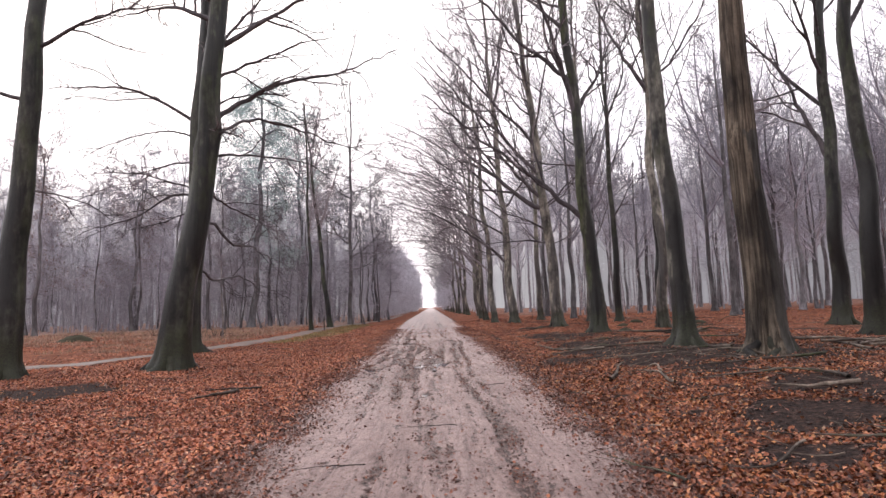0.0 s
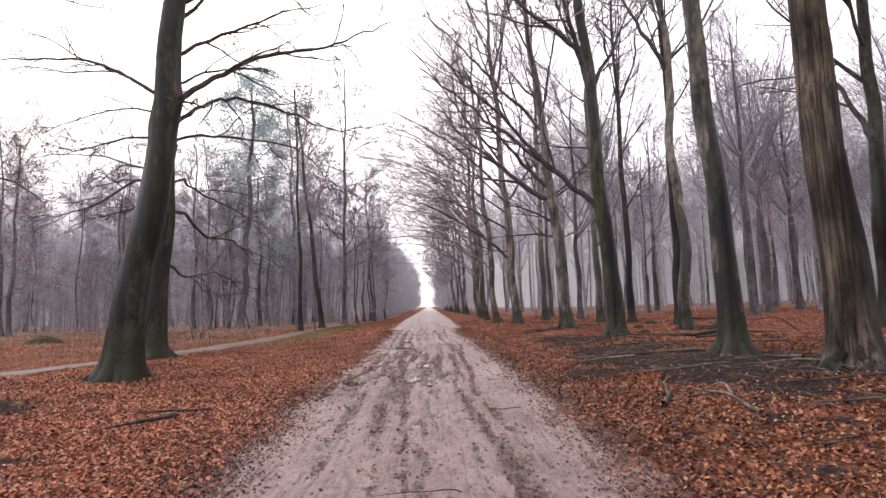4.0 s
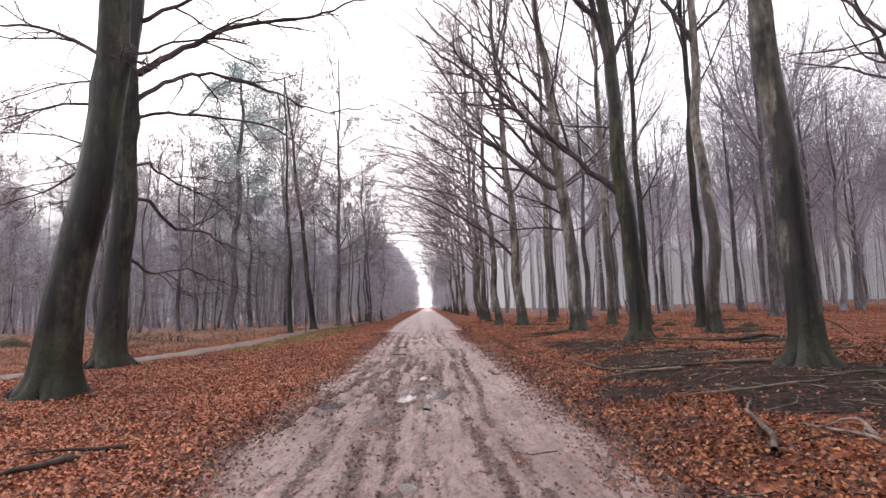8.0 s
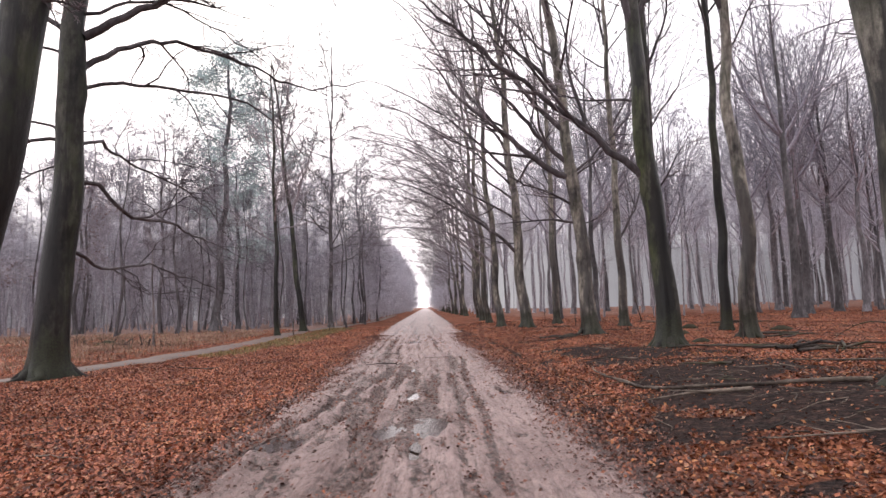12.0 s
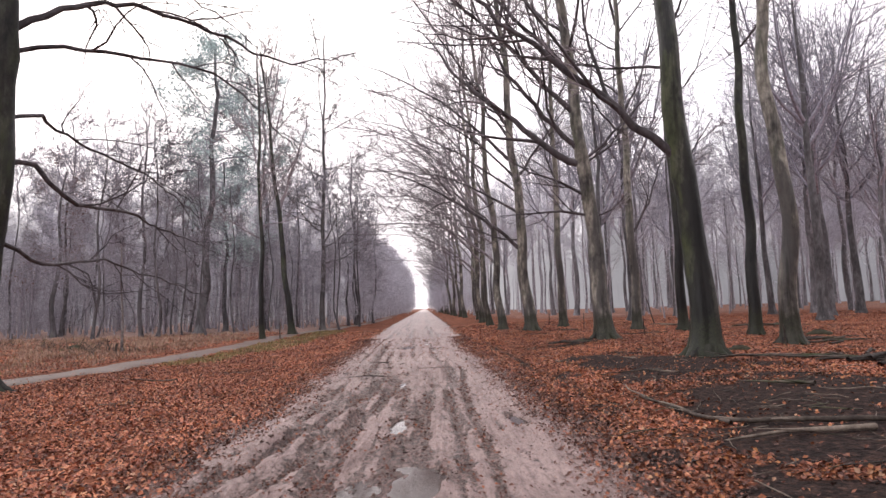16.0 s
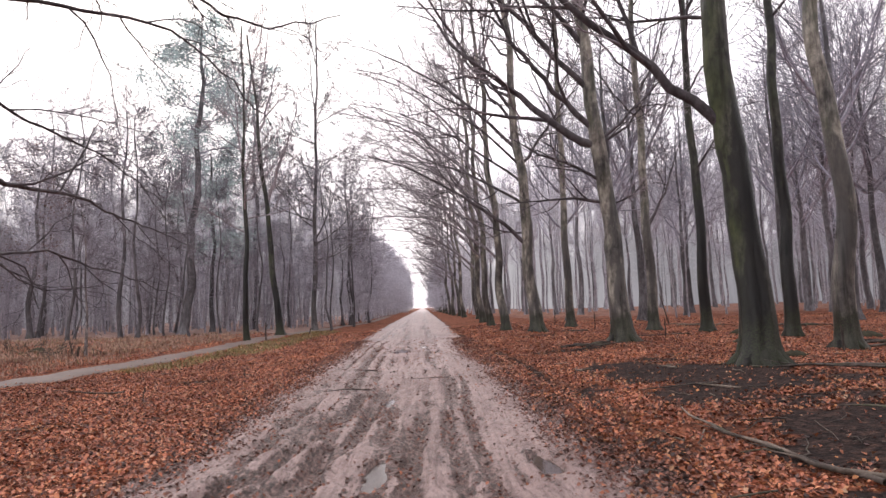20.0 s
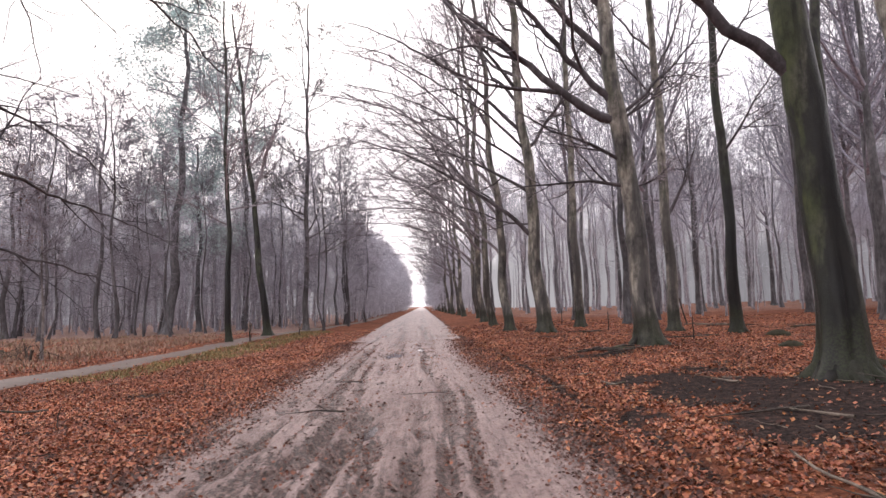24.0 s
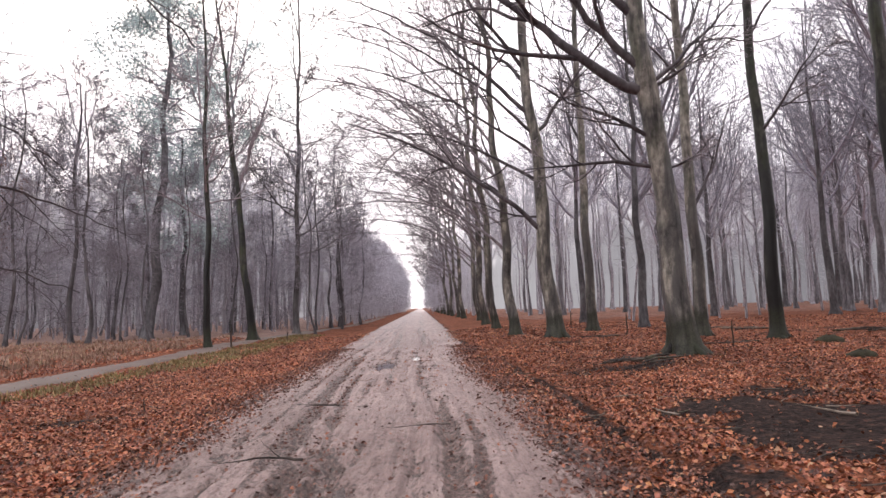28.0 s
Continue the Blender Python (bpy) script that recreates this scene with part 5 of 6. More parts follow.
def leafy_oak(seed, height, r, lean):
    """An oak that kept its dead leaves."""
    e = tree(seed, height, r, (lean, 0), (0, 0), [], 2.5, 15, spec=BUSHY, mats=(LEFTBARK, LEFTTWIG, LEFTTWIG), wob=0.12, sides=8, elev=(15, 55), reach=0.3, nline=14, name="oak_tree")
    nrng = np.random.default_rng(seed)
    crown = [c for c in e.children if c.name.startswith("crown")][0].data
    co = np.empty(len(crown.vertices) * 3, dtype=np.float32)
    crown.vertices.foreach_get("co", co)
    co = co.reshape(-1, 3)
    pick = nrng.integers(0, len(co), 2600)
    part("leaves", flakes("leaves", co[pick] + nrng.normal(0, 0.16, (len(pick), 3)), nrng.uniform(0.07, 0.15, len(pick)), DEADLEAF, nrng, 1.0, False), e, "withered red-brown leaves")
    return e


for k, (x, y, h) in enumerate(((-33.0, 47, 15), (-37.5, 52, 17), (-29.5, 55, 13))):
    place(leafy_oak(130 + k, h, 0.2, (1, -2, 2)[k]), "oak still holding withered red-brown leaves", x, y, LW)

place(tree(141, 5.5, 0.055, (-4, 0), (0.1, 0), [], 2.2, 9, spec=FAR, mats=(BIRCH, LEFTTWIG, LEFTTWIG), wob=0.08, sides=8, elev=(20, 60), reach=0.2, nline=14, name="birch_tree", flare=0.3), "young crooked birch with peeling black and white bark", -13.0, 34.2, LW)


def stake(x, y, h, r, lean, mat, label):
    """A thin upright stick with a broken top and a small side stub."""
    e = new("stake")
    rng = random.Random(int(100 * x))
    pts = [Vector((lean * t * h + rng.gauss(0, 0.01), rng.gauss(0, 0.01), -0.15 + (h + 0.15) * t)) for t in (0, 0.25, 0.5, 0.75, 1)]
    part("shaft", tubes("shaft", [(pts, [r, r * 0.95, r * 0.9, r * 0.85, r * 0.55], 7)], mat), e)
    q = pts[3]
    part("stub", tubes("stub", [([q, q + Vector((0.05, 0.01, 0.06)), q + Vector((0.08, 0.02, 0.14))], [r * 0.5, r * 0.4, r * 0.2], 5)], mat), e)
    plant(e, x, y)
    return tagged(e, label, "stake", "stakes among the leaves")


stake(6.85, 37.3, 0.8, 0.022, 0.02, DARKWOOD, "thin dark stake standing in the leaves")
stake(7.7, 31.6, 0.68, 0.02, -0.05, DARKWOOD, "thin reddish stake standing in the leaves")
stake(6.7, 45.0, 0.78, 0.025, 0.0, DARKWOOD, "thin dark stake between two beeches")
stake(11.6, 41.0, 1.5, 0.035, -0.3, DARKWOOD, "leaning broken sapling standing in the leaves")
stake(-8.9, 42.9, 1.0, 0.04, 0.0, DARKWOOD, "short dark post at the footpath")
stake(-7.6, 47.5, 0.5, 0.03, 0.02, DARKWOOD, "short dark post in the verge")
stake(-12.9, 33.4, 0.42, 0.05, 0.25, DARKWOOD, "broken rotten stub beside the footpath")
stake(-13.6, 34.4, 0.6, 0.03, -0.3, DARKWOOD, "leaning dead stem in the grass")
stake(-5.3, 23.0, 0.28, 0.012, 0.15, DARKWOOD, "dark twig sticking up from the leaves")
stake(-4.6, 26.6, 0.26, 0.012, -0.15, DARKWOOD, "dark twig sticking up from the verge")
stake(9.0, 25.0, 0.55, 0.03, 0.0, DARKWOOD, "thin dark stake beside a smooth beech")


# ---- the misty distance ----
def far_ring():
    """A plain, uneven tree line, far behind the woods, fading in emission-painted mist."""
    rng = np.random.default_rng(8)
    m, nt, b = material("glowing_mist", 1.0)
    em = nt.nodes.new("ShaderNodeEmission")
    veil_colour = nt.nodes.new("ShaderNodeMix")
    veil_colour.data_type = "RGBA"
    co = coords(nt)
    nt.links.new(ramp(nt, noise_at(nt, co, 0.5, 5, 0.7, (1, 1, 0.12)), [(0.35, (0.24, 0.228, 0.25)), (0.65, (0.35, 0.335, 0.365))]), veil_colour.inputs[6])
    # brighter emission toward the track's far end, a painted glow
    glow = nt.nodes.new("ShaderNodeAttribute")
    glow.attribute_name = "lane_glow"
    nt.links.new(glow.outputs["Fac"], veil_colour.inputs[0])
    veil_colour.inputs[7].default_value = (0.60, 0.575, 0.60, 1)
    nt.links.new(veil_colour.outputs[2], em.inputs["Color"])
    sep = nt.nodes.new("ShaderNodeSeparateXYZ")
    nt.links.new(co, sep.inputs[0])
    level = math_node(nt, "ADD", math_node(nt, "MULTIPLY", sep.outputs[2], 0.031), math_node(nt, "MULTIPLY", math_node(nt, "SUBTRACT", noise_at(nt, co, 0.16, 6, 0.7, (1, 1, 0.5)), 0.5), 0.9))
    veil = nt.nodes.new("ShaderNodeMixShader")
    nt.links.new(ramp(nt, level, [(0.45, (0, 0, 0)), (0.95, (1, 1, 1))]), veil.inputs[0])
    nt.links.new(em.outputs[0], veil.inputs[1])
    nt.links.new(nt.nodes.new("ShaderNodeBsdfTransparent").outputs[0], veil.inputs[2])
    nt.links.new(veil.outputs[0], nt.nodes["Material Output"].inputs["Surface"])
    n = 720
    a = np.linspace(radians(92.6), radians(450.2), n)
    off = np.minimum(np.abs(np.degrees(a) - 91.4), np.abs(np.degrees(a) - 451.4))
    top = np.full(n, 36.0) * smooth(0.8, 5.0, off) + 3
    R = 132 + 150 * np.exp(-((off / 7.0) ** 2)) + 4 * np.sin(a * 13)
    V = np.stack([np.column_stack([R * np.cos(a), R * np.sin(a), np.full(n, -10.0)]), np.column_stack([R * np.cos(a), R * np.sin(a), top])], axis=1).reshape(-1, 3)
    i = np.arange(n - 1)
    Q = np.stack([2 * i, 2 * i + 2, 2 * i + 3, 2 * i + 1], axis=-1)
    ob = new("backdrop", sheet("backdrop", V, Q, m, True, [("lane_glow", np.repeat(0.85 * np.exp(-((off / 16.0) ** 2)), 2))]))
    tagged(ob, "pale grey tree line fading into painted, glowing mist", "backdrop", kind="structure")


far_ring()


# ---- fallen branches ----
def branch(seed, line, r, mat, label, twigs=2, arch=0.0):
    """A fallen branch through a few spots on the ground; arch lifts its middle."""
    rng = random.Random(seed)
    e = new("fallen_branch")
    spots = [Vector((x, y, 0)) for x, y in line]
    x0, y0 = line[0]
    pts = []
    for i in range(len(spots) - 1):
        n = max(4, int((spots[i + 1] - spots[i]).length * 6))
        for k in range(n):
            p = spots[i].lerp(spots[i + 1], k / n)
            p += Vector((rng.gauss(0, 0.05), rng.gauss(0, 0.05), 0))
            pts.append(p)
    pts.append(spots[-1])
    ph, ph2 = rng.uniform(0, 6.28), rng.uniform(0, 6.28)
    for i in range(1, len(pts) - 1):
        run = (pts[i + 1] - pts[i - 1]).normalized()
        f = math.sin(math.pi * i / (len(pts) - 1)) * min(1.0, len(pts) / 26)
        pts[i] = pts[i] + Vector((-run.y, run.x, 0)) * f * (0.07 * math.sin(0.42 * i + ph) + 0.035 * math.sin(1.1 * i + ph2))
    for _ in range(2):
        pts = [pts[0]] + [(pts[i - 1] + 2 * pts[i] + pts[i + 1]) / 4 for i in range(1, len(pts) - 1)] + [pts[-1]]
    m = len(pts) - 1
    pts = [Vector((p.x - x0, p.y - y0, z_at(p.x, p.y) - z_at(x0, y0) + r * 0.7 + 0.012 + arch * math.sin(math.pi * i / m) + rng.uniform(0, 0.012))) for i, p in enumerate(pts)]
    rad = [0.82 * r * (0.28 + 0.72 * i / m) * rng.uniform(0.88, 1.12) for i in range(m + 1)]
    stem = part("stem", tubes("stem", [(pts, rad, 8)], mat), e)
    for k in range(twigs):
        i = rng.randrange(1, m)
        d = unit(pts[i - 1] - pts[i])
        b = math.atan2(d.y, d.x) + rng.choice((-1, 1)) * rng.uniform(0.5, 1.0)
        ln = rng.uniform(0.25, 0.7)
        q = [pts[i] + Vector((math.cos(b) * s + rng.gauss(0, 0.012), math.sin(b) * s, 0.1 * s)) for s in np.linspace(0, ln, 5)]
        part("twig", tubes("twig", [(q, list(np.linspace(rad[i] * 0.65, rad[i] * 0.2, 5)), 5)], mat), stem)
    e.matrix_basis = pose(x0, y0, z_at(x0, y0))
    return tagged(e, label, "branch", "fallen branches")


branch(1, [(2.97, 19.3), (3.05, 16.7), (4.24, 15.75), (4.9, 15.5), (5.6, 15.2)], 0.044, DEADWOOD, "long pale crooked dead branch lying on dark soil", 3)
branch(2, [(2.75, 15.8), (3.29, 15.8), (4.15, 15.45)], 0.036, DEADWOOD, "pale barkless branch on dark soil", 1)
branch(3, [(3.02, 13.23), (3.71, 12.85), (4.39, 12.98), (5.07, 12.98)], 0.026, DEADWOOD, "thin forked pale branch on dark soil", 3)
branch(4, [(6.26, 21.4), (7.3, 21.2), (8.39, 20.3)], 0.05, DARKWOOD, "long dark bough on the wood floor", 3)
branch(5, [(6.06, 17.7), (7.26, 17.2), (8.6, 17.3)], 0.05, DARKWOOD, "dark bough lying behind a beech", 2)
branch(6, [(3.67, 12.37), (3.24, 11.26), (2.83, 10.28)], 0.045, DEADWOOD, "pale barkless crooked branch lying on leaves", 0)
branch(7, [(3.57, 11.06), (3.65, 10.13), (3.54, 9.23)], 0.036, DEADWOOD, "long pale broken branch lying in the leaves", 2)
branch(8, [(4.43, 8.0), (4.8, 7.75), (5.3, 7.6)], 0.045, DEADWOOD, "short stout pale stick on bare soil", 0)
branch(9, [(2.37, 5.0), (2.69, 5.06), (3.36, 5.67)], 0.02, DEADWOOD, "thin forked pale twig on orange leaves", 2)
branch(10, [(1.5, 5.8), (1.7, 5.3), (1.9, 4.85)], 0.014, DARKWOOD, "thin twig at the edge of the track", 1)
branch(11, [(3.61, 5.8), (3.95, 5.4), (4.6, 5.3)], 0.032, DARKWOOD, "wet dark stick on bare soil", 1)
branch(12, [(4.08, 9.35), (4.75, 9.13), (5.2, 9.2)], 0.035, DARKWOOD, "dark fallen branch in the leaves", 2)
branch(13, [(5.14, 9.55), (5.52, 9.05), (5.42, 8.0)], 0.035, DARKWOOD, "crooked dark branch on bare soil", 3)
branch(14, [(9.39, 15.3), (8.9, 13.6), (8.52, 11.8)], 0.04, DEADWOOD, "pale dead bough on the wood floor", 3)
branch(15, [(9.9, 14.8), (9.2, 14.2), (8.6, 14.4)], 0.035, DEADWOOD, "pale forked dead bough on the wood floor", 3)
branch(16, [(5.61, 21.7), (6.6, 21.5), (7.83, 21.2)], 0.06, DARKWOOD, "fallen bough beside a mossy beech", 3)
branch(17, [(4.55, 18.6), (4.8, 18.1), (4.98, 17.6)], 0.035, DARKWOOD, "dark stick among the leaves", 1)
branch(18, [(2.99, 18.5), (3.13, 17.3), (3.25, 16.4)], 0.03, DARKWOOD, "stout brown stick lying by the track", 1)
branch(19, [(4.01, 21.2), (4.32, 20.4)], 0.022, DEADWOOD, "thin pale stick on dark soil", 0)
branch(20, [(2.76, 24.3), (2.92, 23.6)], 0.02, DEADWOOD, "thin pale stick in the leaves", 0)
branch(21, [(4.24, 23.4), (4.39, 22.8)], 0.022, DEADWOOD, "thin pale stick beside dark soil", 1)
branch(22, [(2.8, 22.9), (3.21, 22.8)], 0.012, DARKWOOD, "small twig in the leaves", 1)
branch(23, [(4.7, 10.9), (5.8, 10.6), (7.0, 10.9)], 0.035, DARKWOOD, "wet dark branch beside exposed roots", 2)
branch(24, [(4.2, 13.6), (5.2, 13.2), (6.4, 13.4)], 0.028, DARKWOOD, "thin wet branch on dark soil", 4)
branch(25, [(5.2, 12.5), (5.9, 12.1), (6.2, 11.5)], 0.022, DEADWOOD, "thin pale branch leaning on a beech foot", 1, 0.08)
branch(26, [(10.5, 23.2), (10.9, 22.4), (11.4, 21.4)], 0.03, DARKWOOD, "arched dead branch standing off the ground", 4, 0.45)
branch(27, [(-4.62, 10.75), (-4.4, 11.0), (-4.1, 11.55)], 0.05, DARKWOOD, "short dark log lying in the leaves", 0)
branch(28, [(-4.9, 11.8), (-4.4, 12.0), (-3.8, 12.1)], 0.035, DARKWOOD, "dark rotten stick in the leaves", 1)
branch(29, [(-1.9, 22.6), (-1.5, 22.7), (-1.15, 22.6)], 0.018, DARKWOOD, "small wet twig lying on the track", 1)
branch(30, [(-0.55, 7.25), (-0.2, 7.38), (0.1, 7.3)], 0.008, DARKWOOD, "small wet twig pressed into the mud", 1)
branch(31, [(-1.5, 5.5), (-1.15, 5.62), (-0.8, 5.66)], 0.008, DARKWOOD, "thin wet twig pressed into the mud", 1)
branch(32, [(-1.85, 25.6), (-1.5, 25.75), (-1.3, 25.7)], 0.014, DARKWOOD, "small dark twig on the pale track", 1)
branch(33, [(-0.4, 24.0), (0.0, 24.1), (0.3, 24.05)], 0.01, DARKWOOD, "thin dark twig across the ruts", 1)
branch(34, [(-7.9, 24.6), (-7.0, 24.4), (-6.4, 24.5)], 0.03, DARKWOOD, "thin dark branch in the verge leaves", 1)
branch(35, [(7.0, 32.6), (8.0, 32.9), (9.0, 32.8)], 0.035, DARKWOOD, "dark fallen branch under the row", 2)
branch(36, [(4.7, 37.0), (5.6, 36.9), (6.5, 37.1)], 0.04, DARKWOOD, "dark fallen branch at a beech foot", 2)
branch(37, [(3.5, 27.9), (4.2, 28.2), (4.9, 28.6)], 0.03, DARKWOOD, "dark roots of a branch on bare soil", 3)
branch(38, [(3.4, 29.0), (4.3, 28.9), (5.0, 29.3)], 0.025, DARKWOOD, "thin dark branch on bare soil", 3)
branch(39, [(5.75, 12.9), (6.0, 12.75), (6.1, 12.6)], 0.07, DARKWOOD, "short mossy log beside a beech foot", 0)
branch(40, [(3.62, 10.75), (3.6, 10.45), (3.7, 10.2)], 0.03, DEADWOOD, "short pale broken stick in leaves", 0, 0.12)
branch(41, [(0.55, 11.0), (0.8, 10.85), (1.05, 10.9)], 0.009, DARKWOOD, "small dark stick by the wheel rut", 0)
branch(42, [(3.0, 21.0), (3.5, 20.9), (4.3, 21.1)], 0.02, DARKWOOD, "thin dark twig on dark soil", 2)


def litter():
    """The fallen leaves: one great stuff of folded flakes."""
    rng = np.random.default_rng(3)
    n = 780000
    y = np.where(rng.random(n) < 0.09, rng.uniform(-12, 4.4, n), np.where(rng.random(n) < 0.72, 4.2 + 30 * rng.random(n) ** 1.35, 14 + 36 * rng.random(n) ** 1.1))
    half = np.where((y < 26) | (rng.random(n) < 0.45), 1.8 + 8.5 * rng.random(n) ** 1.1 + 2.5 * np.abs(rng.normal(0, 1, n)) * (rng.random(n) < 0.35), (3.6 + 0.76 * y) * rng.random(n))
    x = axis_x(y) + np.where(rng.random(n) < 0.47, -1, 1) * half
    u = np.abs(x - axis_x(y)) - half_width(y)
    keep = rng.random(n) < np.where(u > 0, np.clip(0.4 + 1.2 * u, 0, 1), 0.5 * np.exp(u / 0.13) + 0.03 * (lattice(x * 1.2, y * 0.5, 9) > 0.1) + 0.006)
    soil = soil_at(x, y)
    keep &= rng.random(n) > np.clip((soil - 0.3) * 2.2, 0, 0.965)
    keep &= (u < 0) | (lattice(x * 2.2, y * 2.2, 17) + 0.7 * lattice(x * 5, y * 5, 18) < rng.normal(0.95, 0.25, n) - 0.2 * smooth(2.5, 4.0, x - axis_x(y)))
    d = np.full(n, 9.0)
    for cx, cy in PATH_MID[::2]:
        d = np.minimum(d, (x - cx) ** 2 + (y - cy) ** 2)
    keep &= (d > 0.62) | (rng.random(n) < 0.04)
    x, y, u, soil = x[keep], y[keep], u[keep], soil[keep]
    z = land(x, y)
    dz, _ = road_relief(x, y)
    z = np.where(u < 0, z + dz, z)
    size = rng.uniform(0.030, 0.064, len(x)) * (1 + 0.035 * np.clip(y - 28, 0, 30))
    C = np.column_stack([x, y, z + 0.004 + rng.uniform(0, 0.012, len(x))])
    # near right-hand and soil leaves: wet, with tree shade put into their colour
    soaked = (x > axis_x(y)) & (rng.random(len(x)) < 0.9 - 0.75 * smooth(12, 20, y)) | (rng.random(len(x)) < np.where(soil > 0.4, 0.85, 0.12))
    for pick, mat, label in ((~soaked, LITTER, "thick carpet of damp orange-brown beech leaves"), (soaked, SHADY_WET_LITTER, "wet beech leaves under the trees, darkened for their shade")):
        ob = new("fallen_leaves", flakes("fallen_leaves", C[pick], size[pick], mat, rng, 0.55))
        tagged(ob, label, "leaves", kind="stuff")


litter()


def grass(name, boxes, count, height, label, mat=STRAW):
    """Blades of grass within rectangles (x0, x1, y0, y1)."""
    rng = np.random.default_rng(len(name))
    xs, ys = [], []
    for x0, x1, y0, y1, share in boxes:
        k = int(count * share)
        cx, cy = rng.uniform(x0, x1, k // 14), rng.uniform(y0, y1, k // 14)
        i = rng.integers(0, len(cx), k)
        xs.append(cx[i] + rng.normal(0, 0.16, k))
        ys.append(cy[i] + rng.normal(0, 0.16, k))
    x, y = np.concatenate(xs), np.concatenate(ys)
    keep = np.min([(x - cx) ** 2 + (y - cy) ** 2 for cx, cy in PATH_MID[::3]], axis=0) > 0.8
    x, y = x[keep], y[keep]
    n = len(x)
    h = height * rng.uniform(0.4, 1.2, n)
    a = rng.uniform(0, 6.28, n)
    lean = rng.uniform(0.1, 0.7, n) * h
    z = land(x, y) - 0.02
    w = 0.006 + 0.0006 * y
    sx, sy = -np.sin(a) * w, np.cos(a) * w
    V = np.stack([np.column_stack([x - sx, y - sy, z]), np.column_stack([x + sx, y + sy, z]),
                  np.column_stack([x + lean * np.cos(a) + sx * 0.2, y + lean * np.sin(a) + sy * 0.2, z + h]), np.column_stack([x + lean * np.cos(a) - sx * 0.2, y + lean * np.sin(a) - sy * 0.2, z + h])], axis=1)
    ob = new(name, sheet(name, V.reshape(-1, 3), np.arange(4 * n).reshape(-1, 4), mat, False))
    tagged(ob, label, "grass", kind="stuff")


grass("straw_grass", [(-34, -12, 30, 52, 0.5), (-17, -10.5, 24, 46, 0.2)], 30000, 0.16, "tufts of straw-coloured winter grass beside the footpath")
grass("verge_grass", [(-8.7, -6.6, 33, 52, 0.8), (-8.6, -7.4, 28, 33, 0.2)], 6000, 0.13, "short olive-green grass between footpath and leaves", VERGE)


def twig_litter():
    """Small dead twigs strewn over the leaves and the bare soil."""
    rng = random.Random(41)
    paths = []
    for _ in range(900):
        y = rng.uniform(4.5, 36)
        right = rng.random() < 0.78
        x = float(axis_x(y)) + (rng.uniform(2.3, 4 + 0.6 * y) if right else -rng.uniform(2.6, 4 + 0.5 * y))
        if right and rng.random() < 0.2:
            px, py, a, b, _k = SOIL[rng.randrange(0, 6)]
            x, y = px + rng.gauss(0, 0.6) * a, py + rng.gauss(0, 0.6) * b
        ang, ln, r = rng.uniform(0, 6.28), rng.uniform(0.12, 0.75), rng.uniform(0.003, 0.010)
        pts = []
        for i in range(5):
            pts.append(Vector((x, y, z_at(x, y) + 0.02 + rng.uniform(0, 0.02))))
            ang += rng.gauss(0, 0.3)
            x, y = x + math.cos(ang) * ln / 4, y + math.sin(ang) * ln / 4
        paths.append((pts, [r, r * 0.9, r * 0.8, r * 0.65, r * 0.4], 4))
    ob = new("twig_litter", tubes("twig_litter", paths[:450], DEADWOOD, paths[450:], DARKWOOD))
    tagged(ob, "small dead twigs strewn over leaves and soil", "twigs", kind="stuff")


twig_litter()


def rotten_leaves():
    """Dark trodden leaf scraps along the edges and in the ruts of the track."""
    rng = np.random.default_rng(19)
    n = 300000
    y = np.where(rng.random(n) < 0.15, rng.uniform(-12, 4.4, n), 4.4 + 34 * rng.random(n) ** 1.5)
    edge = rng.random(n) < 0.42
    u = np.where(edge, rng.choice([-1, 1], n) * (half_width(y) + rng.normal(-0.02, 0.30, n)), rng.uniform(-1, 1, n) * half_width(y))
    x = axis_x(y) + u
    dz, wet = road_relief(x, y)
    clump = 0.5 + 0.5 * lattice(x * 4.0, y * 2.0, 61)
    keep = rng.random(n) < np.where(edge, 0.35 + 0.65 * clump, np.clip(1.1 * (wet - 0.12), 0, 0.8) * clump ** 2 + 0.012)
    x, y, u, dz = x[keep], y[keep], u[keep], dz[keep]
    z = land(x, y) + np.where(np.abs(u) < half_width(y), dz, 0.0)
    C = np.column_stack([x, y, z + 0.003])
    ob = new("rotten_leaves", flakes("rotten_leaves", C, rng.uniform(0.012, 0.044, len(x)) * (1 + 0.015 * np.clip(y, 0, None)), MUSH, rng, 0.5))
    tagged(ob, "dark trodden leaf scraps on the muddy track", "leaves", kind="stuff")


rotten_leaves()


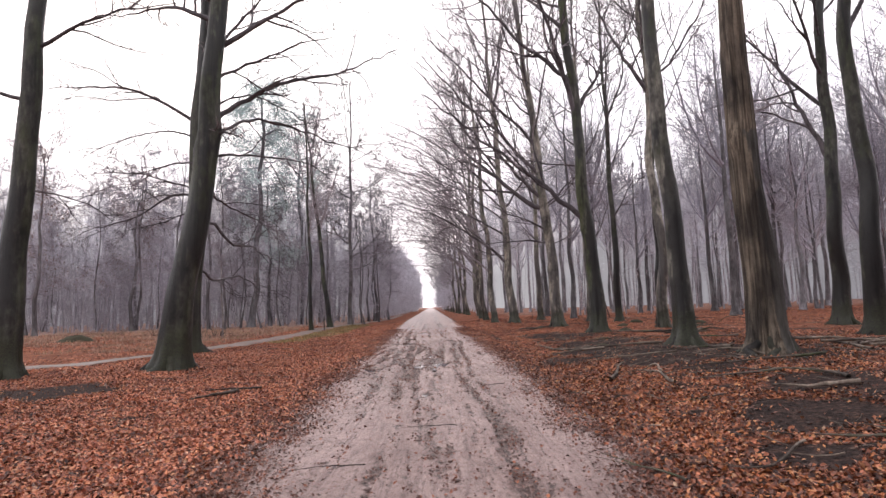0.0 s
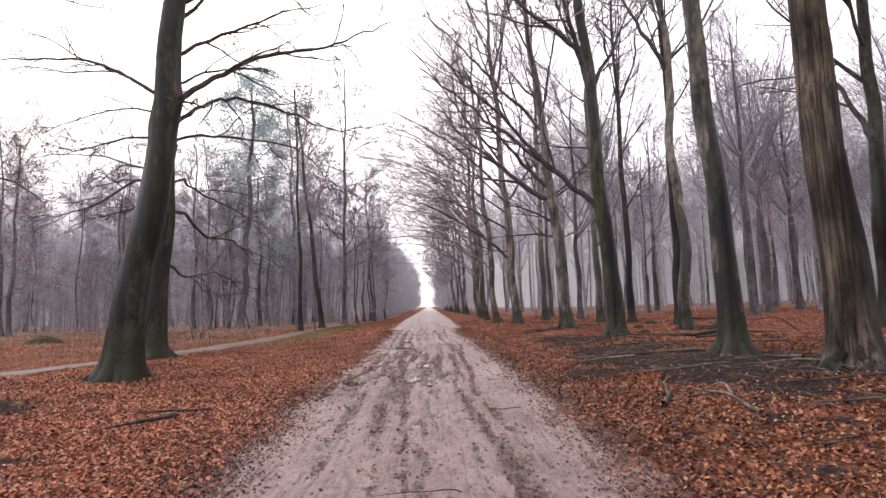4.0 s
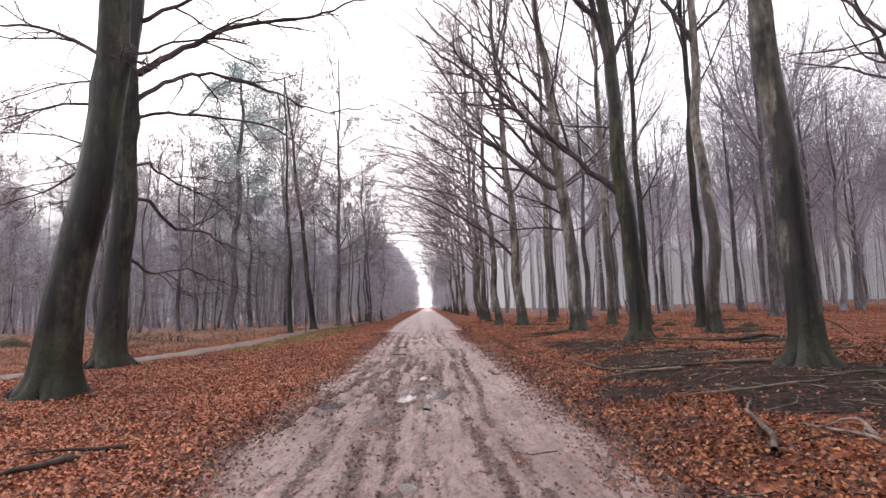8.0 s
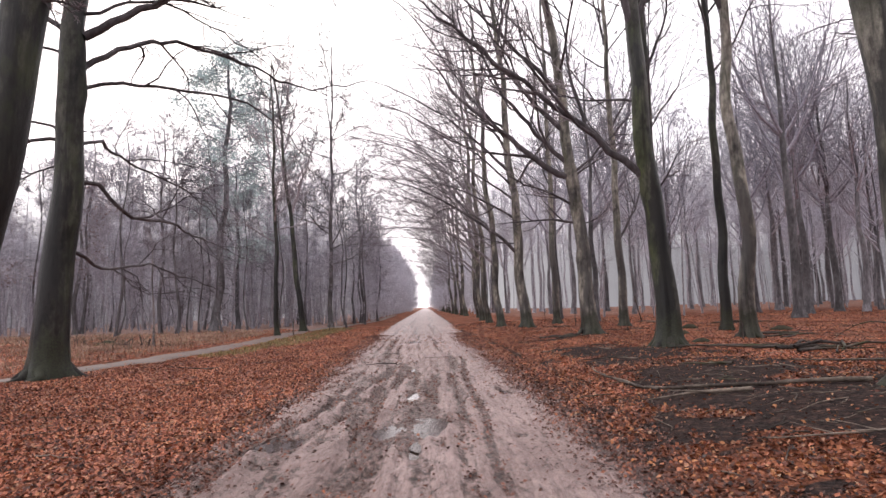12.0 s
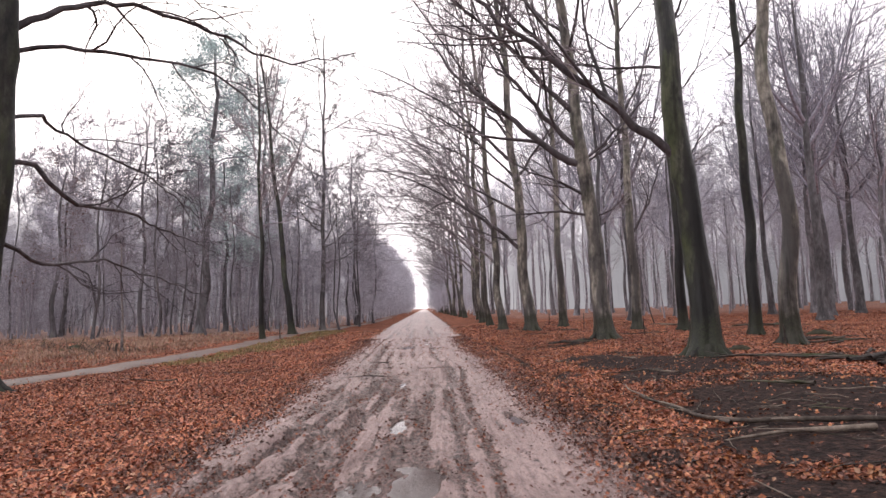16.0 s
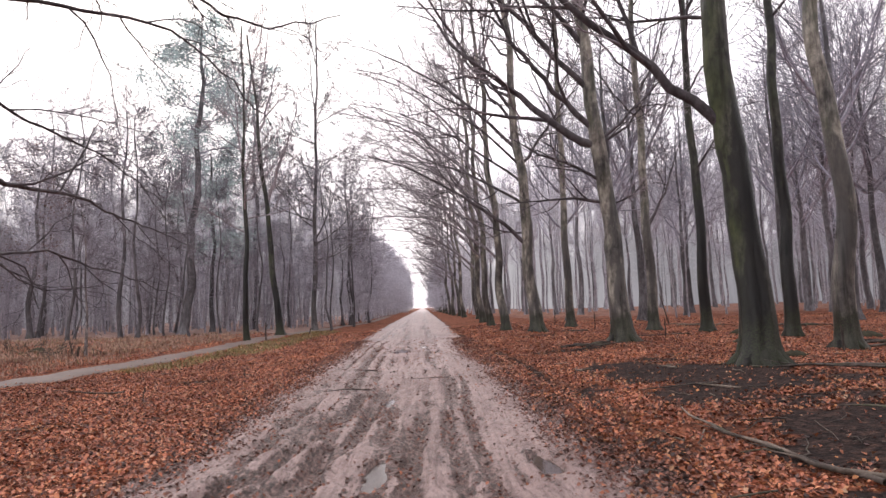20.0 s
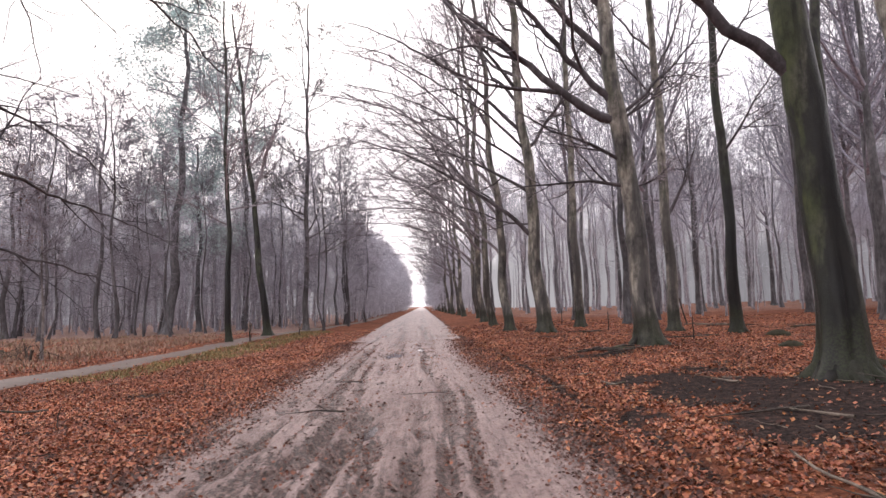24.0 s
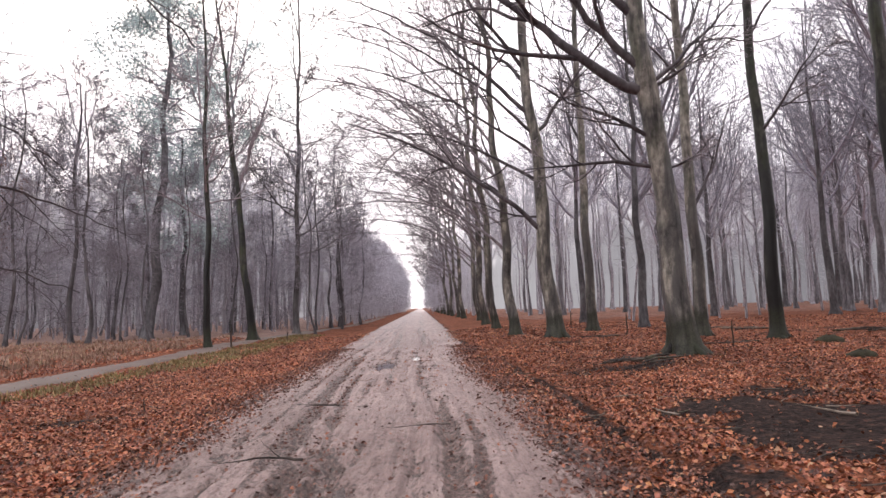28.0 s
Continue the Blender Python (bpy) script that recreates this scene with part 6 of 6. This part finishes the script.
def mud_clods():
    """Small loose clods of mud thrown up by wheels."""
    rng = np.random.default_rng(29)
    n = 16000
    y = 4.6 + 30 * rng.random(n) ** 1.3
    x = axis_x(y) + rng.uniform(-0.95, 0.95, n) * half_width(y)
    dz, wet = road_relief(x, y)
    keep = rng.random(n) < np.clip(0.01 + 0.7 * (wet - 0.15), 0, 1)
    x, y, dz = x[keep], y[keep], dz[keep]
    m = len(x)
    s = rng.gamma(2.0, 0.0035, m) + 0.004
    cube = np.array([(a, b, c) for c in (-0.3, 0.8) for a, b in ((-1, -1), (1, -1), (1, 1), (-1, 1))])
    V = cube[None] * rng.uniform(0.55, 1.1, (m, 8, 3)) * s[:, None, None]
    a = rng.uniform(0, 6.28, m)[:, None]
    V = np.stack([V[..., 0] * np.cos(a) - V[..., 1] * np.sin(a), V[..., 0] * np.sin(a) + V[..., 1] * np.cos(a), V[..., 2]], axis=-1)
    V += np.column_stack([x, y, land(x, y) + dz])[:, None, :]
    q = np.array([(3, 2, 1, 0), (4, 5, 6, 7), (0, 1, 5, 4), (1, 2, 6, 5), (2, 3, 7, 6), (3, 0, 4, 7)])
    Q = (q[None] + 8 * np.arange(m)[:, None, None]).reshape(-1, 4)
    ob = new("mud_clods", sheet("mud_clods", V.reshape(-1, 3), Q, CLOD))
    tagged(ob, "small dark clods of mud on the track", "mud", kind="stuff")


mud_clods()


def dead_stems():
    """Brambles and dead stems in the grass beyond the footpath."""
    rng = random.Random(53)
    paths = []
    for cx, cy, k in ((-14.8, 34.6, 26), (-13.2, 33.6, 14), (-16.4, 36.5, 18), (-19.5, 39.5, 22), (-24, 42, 20), (-12.2, 31.0, 8), (-22, 36, 12)):
        for _ in range(k):
            x, y = cx + rng.gauss(0, 0.5), cy + rng.gauss(0, 0.5)
            p, d = Vector((x, y, z_at(x, y) - 0.03)), heading(rng.uniform(0, 360), rng.uniform(35, 80))
            pts, ln = [p], rng.uniform(0.4, 1.0)
            for i in range(4):
                d = unit(d + Vector((rng.gauss(0, 0.25), rng.gauss(0, 0.25), -0.12 * i)))
                pts.append(pts[-1] + d * ln / 4)
            paths.append((pts, [0.014, 0.012, 0.01, 0.008, 0.005], 4))
    ob = new("dead_stems", tubes("dead_stems", paths, DARKWOOD))
    tagged(ob, "dark dead bramble stems in the straw grass", "brambles", kind="stuff")


dead_stems()


def brushwood(seed, x, y, count, spread, mat, label):
    """A low heap of cut and fallen sticks, each a part."""
    rng = random.Random(seed)
    e = new("brushwood_heap")
    for k in range(count):
        a, ln = rng.gauss(0.2, 0.5), rng.uniform(0.7, 2.0) * spread
        cx, cy = rng.gauss(0, 0.35 * spread), rng.gauss(0, 0.3 * spread)
        r = rng.uniform(0.015, 0.045)
        pts = []
        for t in np.linspace(-0.5, 0.5, 7):
            px, py = cx + math.cos(a) * ln * t, cy + math.sin(a) * ln * t
            pts.append(Vector((px, py, z_at(x + px, y + py) - z_at(x, y) + r * 0.6 + 0.02 * k * (1 - abs(t)) * 0.5 + rng.uniform(0, 0.015))))
        part("stick", tubes("stick", [(pts, list(np.linspace(r, r * 0.5, 7)), 6)], mat), e)
    e.matrix_basis = pose(x, y, z_at(x, y))
    return tagged(e, label, "brushwood", "heaps of brushwood")


brushwood(1, 8.4, 20.5, 16, 1.2, DARKWOOD, "low heap of dark fallen sticks on the wood floor")
brushwood(2, 11.0, 26.6, 10, 1.0, DARKWOOD, "small heap of dark sticks between beeches")
brushwood(3, 9.6, 13.4, 11, 1.1, DEADWOOD, "loose heap of pale dead sticks on leaves")
brushwood(4, 14.5, 35.5, 10, 1.2, DARKWOOD, "dark brushwood heap deep in the wood")
brushwood(5, 12.5, 39.0, 9, 1.0, DEADWOOD, "pale sticks heaped in the wood")
brushwood(6, 4.6, 29.3, 9, 0.8, DARKWOOD, "dark sticks at the foot of a leaning beech")


def hummock(x, y, rx, ry, h, mat, label):
    """A rounded tuft-covered mound."""
    n, m = 20, 8
    rng = random.Random(int(10 * y))
    ring = []
    for j in range(1, m + 1):
        for i in range(n):
            a, t = 2 * math.pi * i / n, j / m
            k = 1 + rng.gauss(0, 0.05)
            px, py = rx * t * math.cos(a) * k, ry * t * math.sin(a) * k
            ring.append((px, py, z_at(x + px, y + py) - z_at(x, y) + h * math.cos(t * math.pi / 2) ** 0.8 * (1 + rng.gauss(0, 0.06)) - (0.06 if j == m else 0)))
    V = ring
    i, j = np.meshgrid(np.arange(n), np.arange(m - 1), indexing="ij")
    Q = np.stack([j * n + i, j * n + (i + 1) % n, (j + 1) * n + (i + 1) % n, (j + 1) * n + i], axis=-1).reshape(-1, 4)
    ob = new("hummock", sheet("hummock", V, Q, mat))
    ob.matrix_basis = pose(x, y, z_at(x, y))
    return tagged(ob, label, "mound", "mounds in the grass")


hummock(-22.0, 34.8, 1.1, 0.8, 0.42, MOSS, "mossy green hummock in the straw grass")
hummock(-17.0, 37.5, 0.5, 0.4, 0.22, MOSS, "small mossy hummock beside brambles")
hummock(7.4, 24.2, 0.3, 0.25, 0.12, MOSS, "small mossy tussock among beech leaves")
hummock(8.6, 28.4, 0.32, 0.25, 0.14, MOSS, "mossy tussock on the leafy wood floor")
hummock(10.4, 32.0, 0.4, 0.3, 0.16, MOSS, "dark mossy tussock deep in the wood")
hummock(12.5, 29.0, 0.45, 0.3, 0.18, MOSS, "dark mossy tussock near a thin beech")
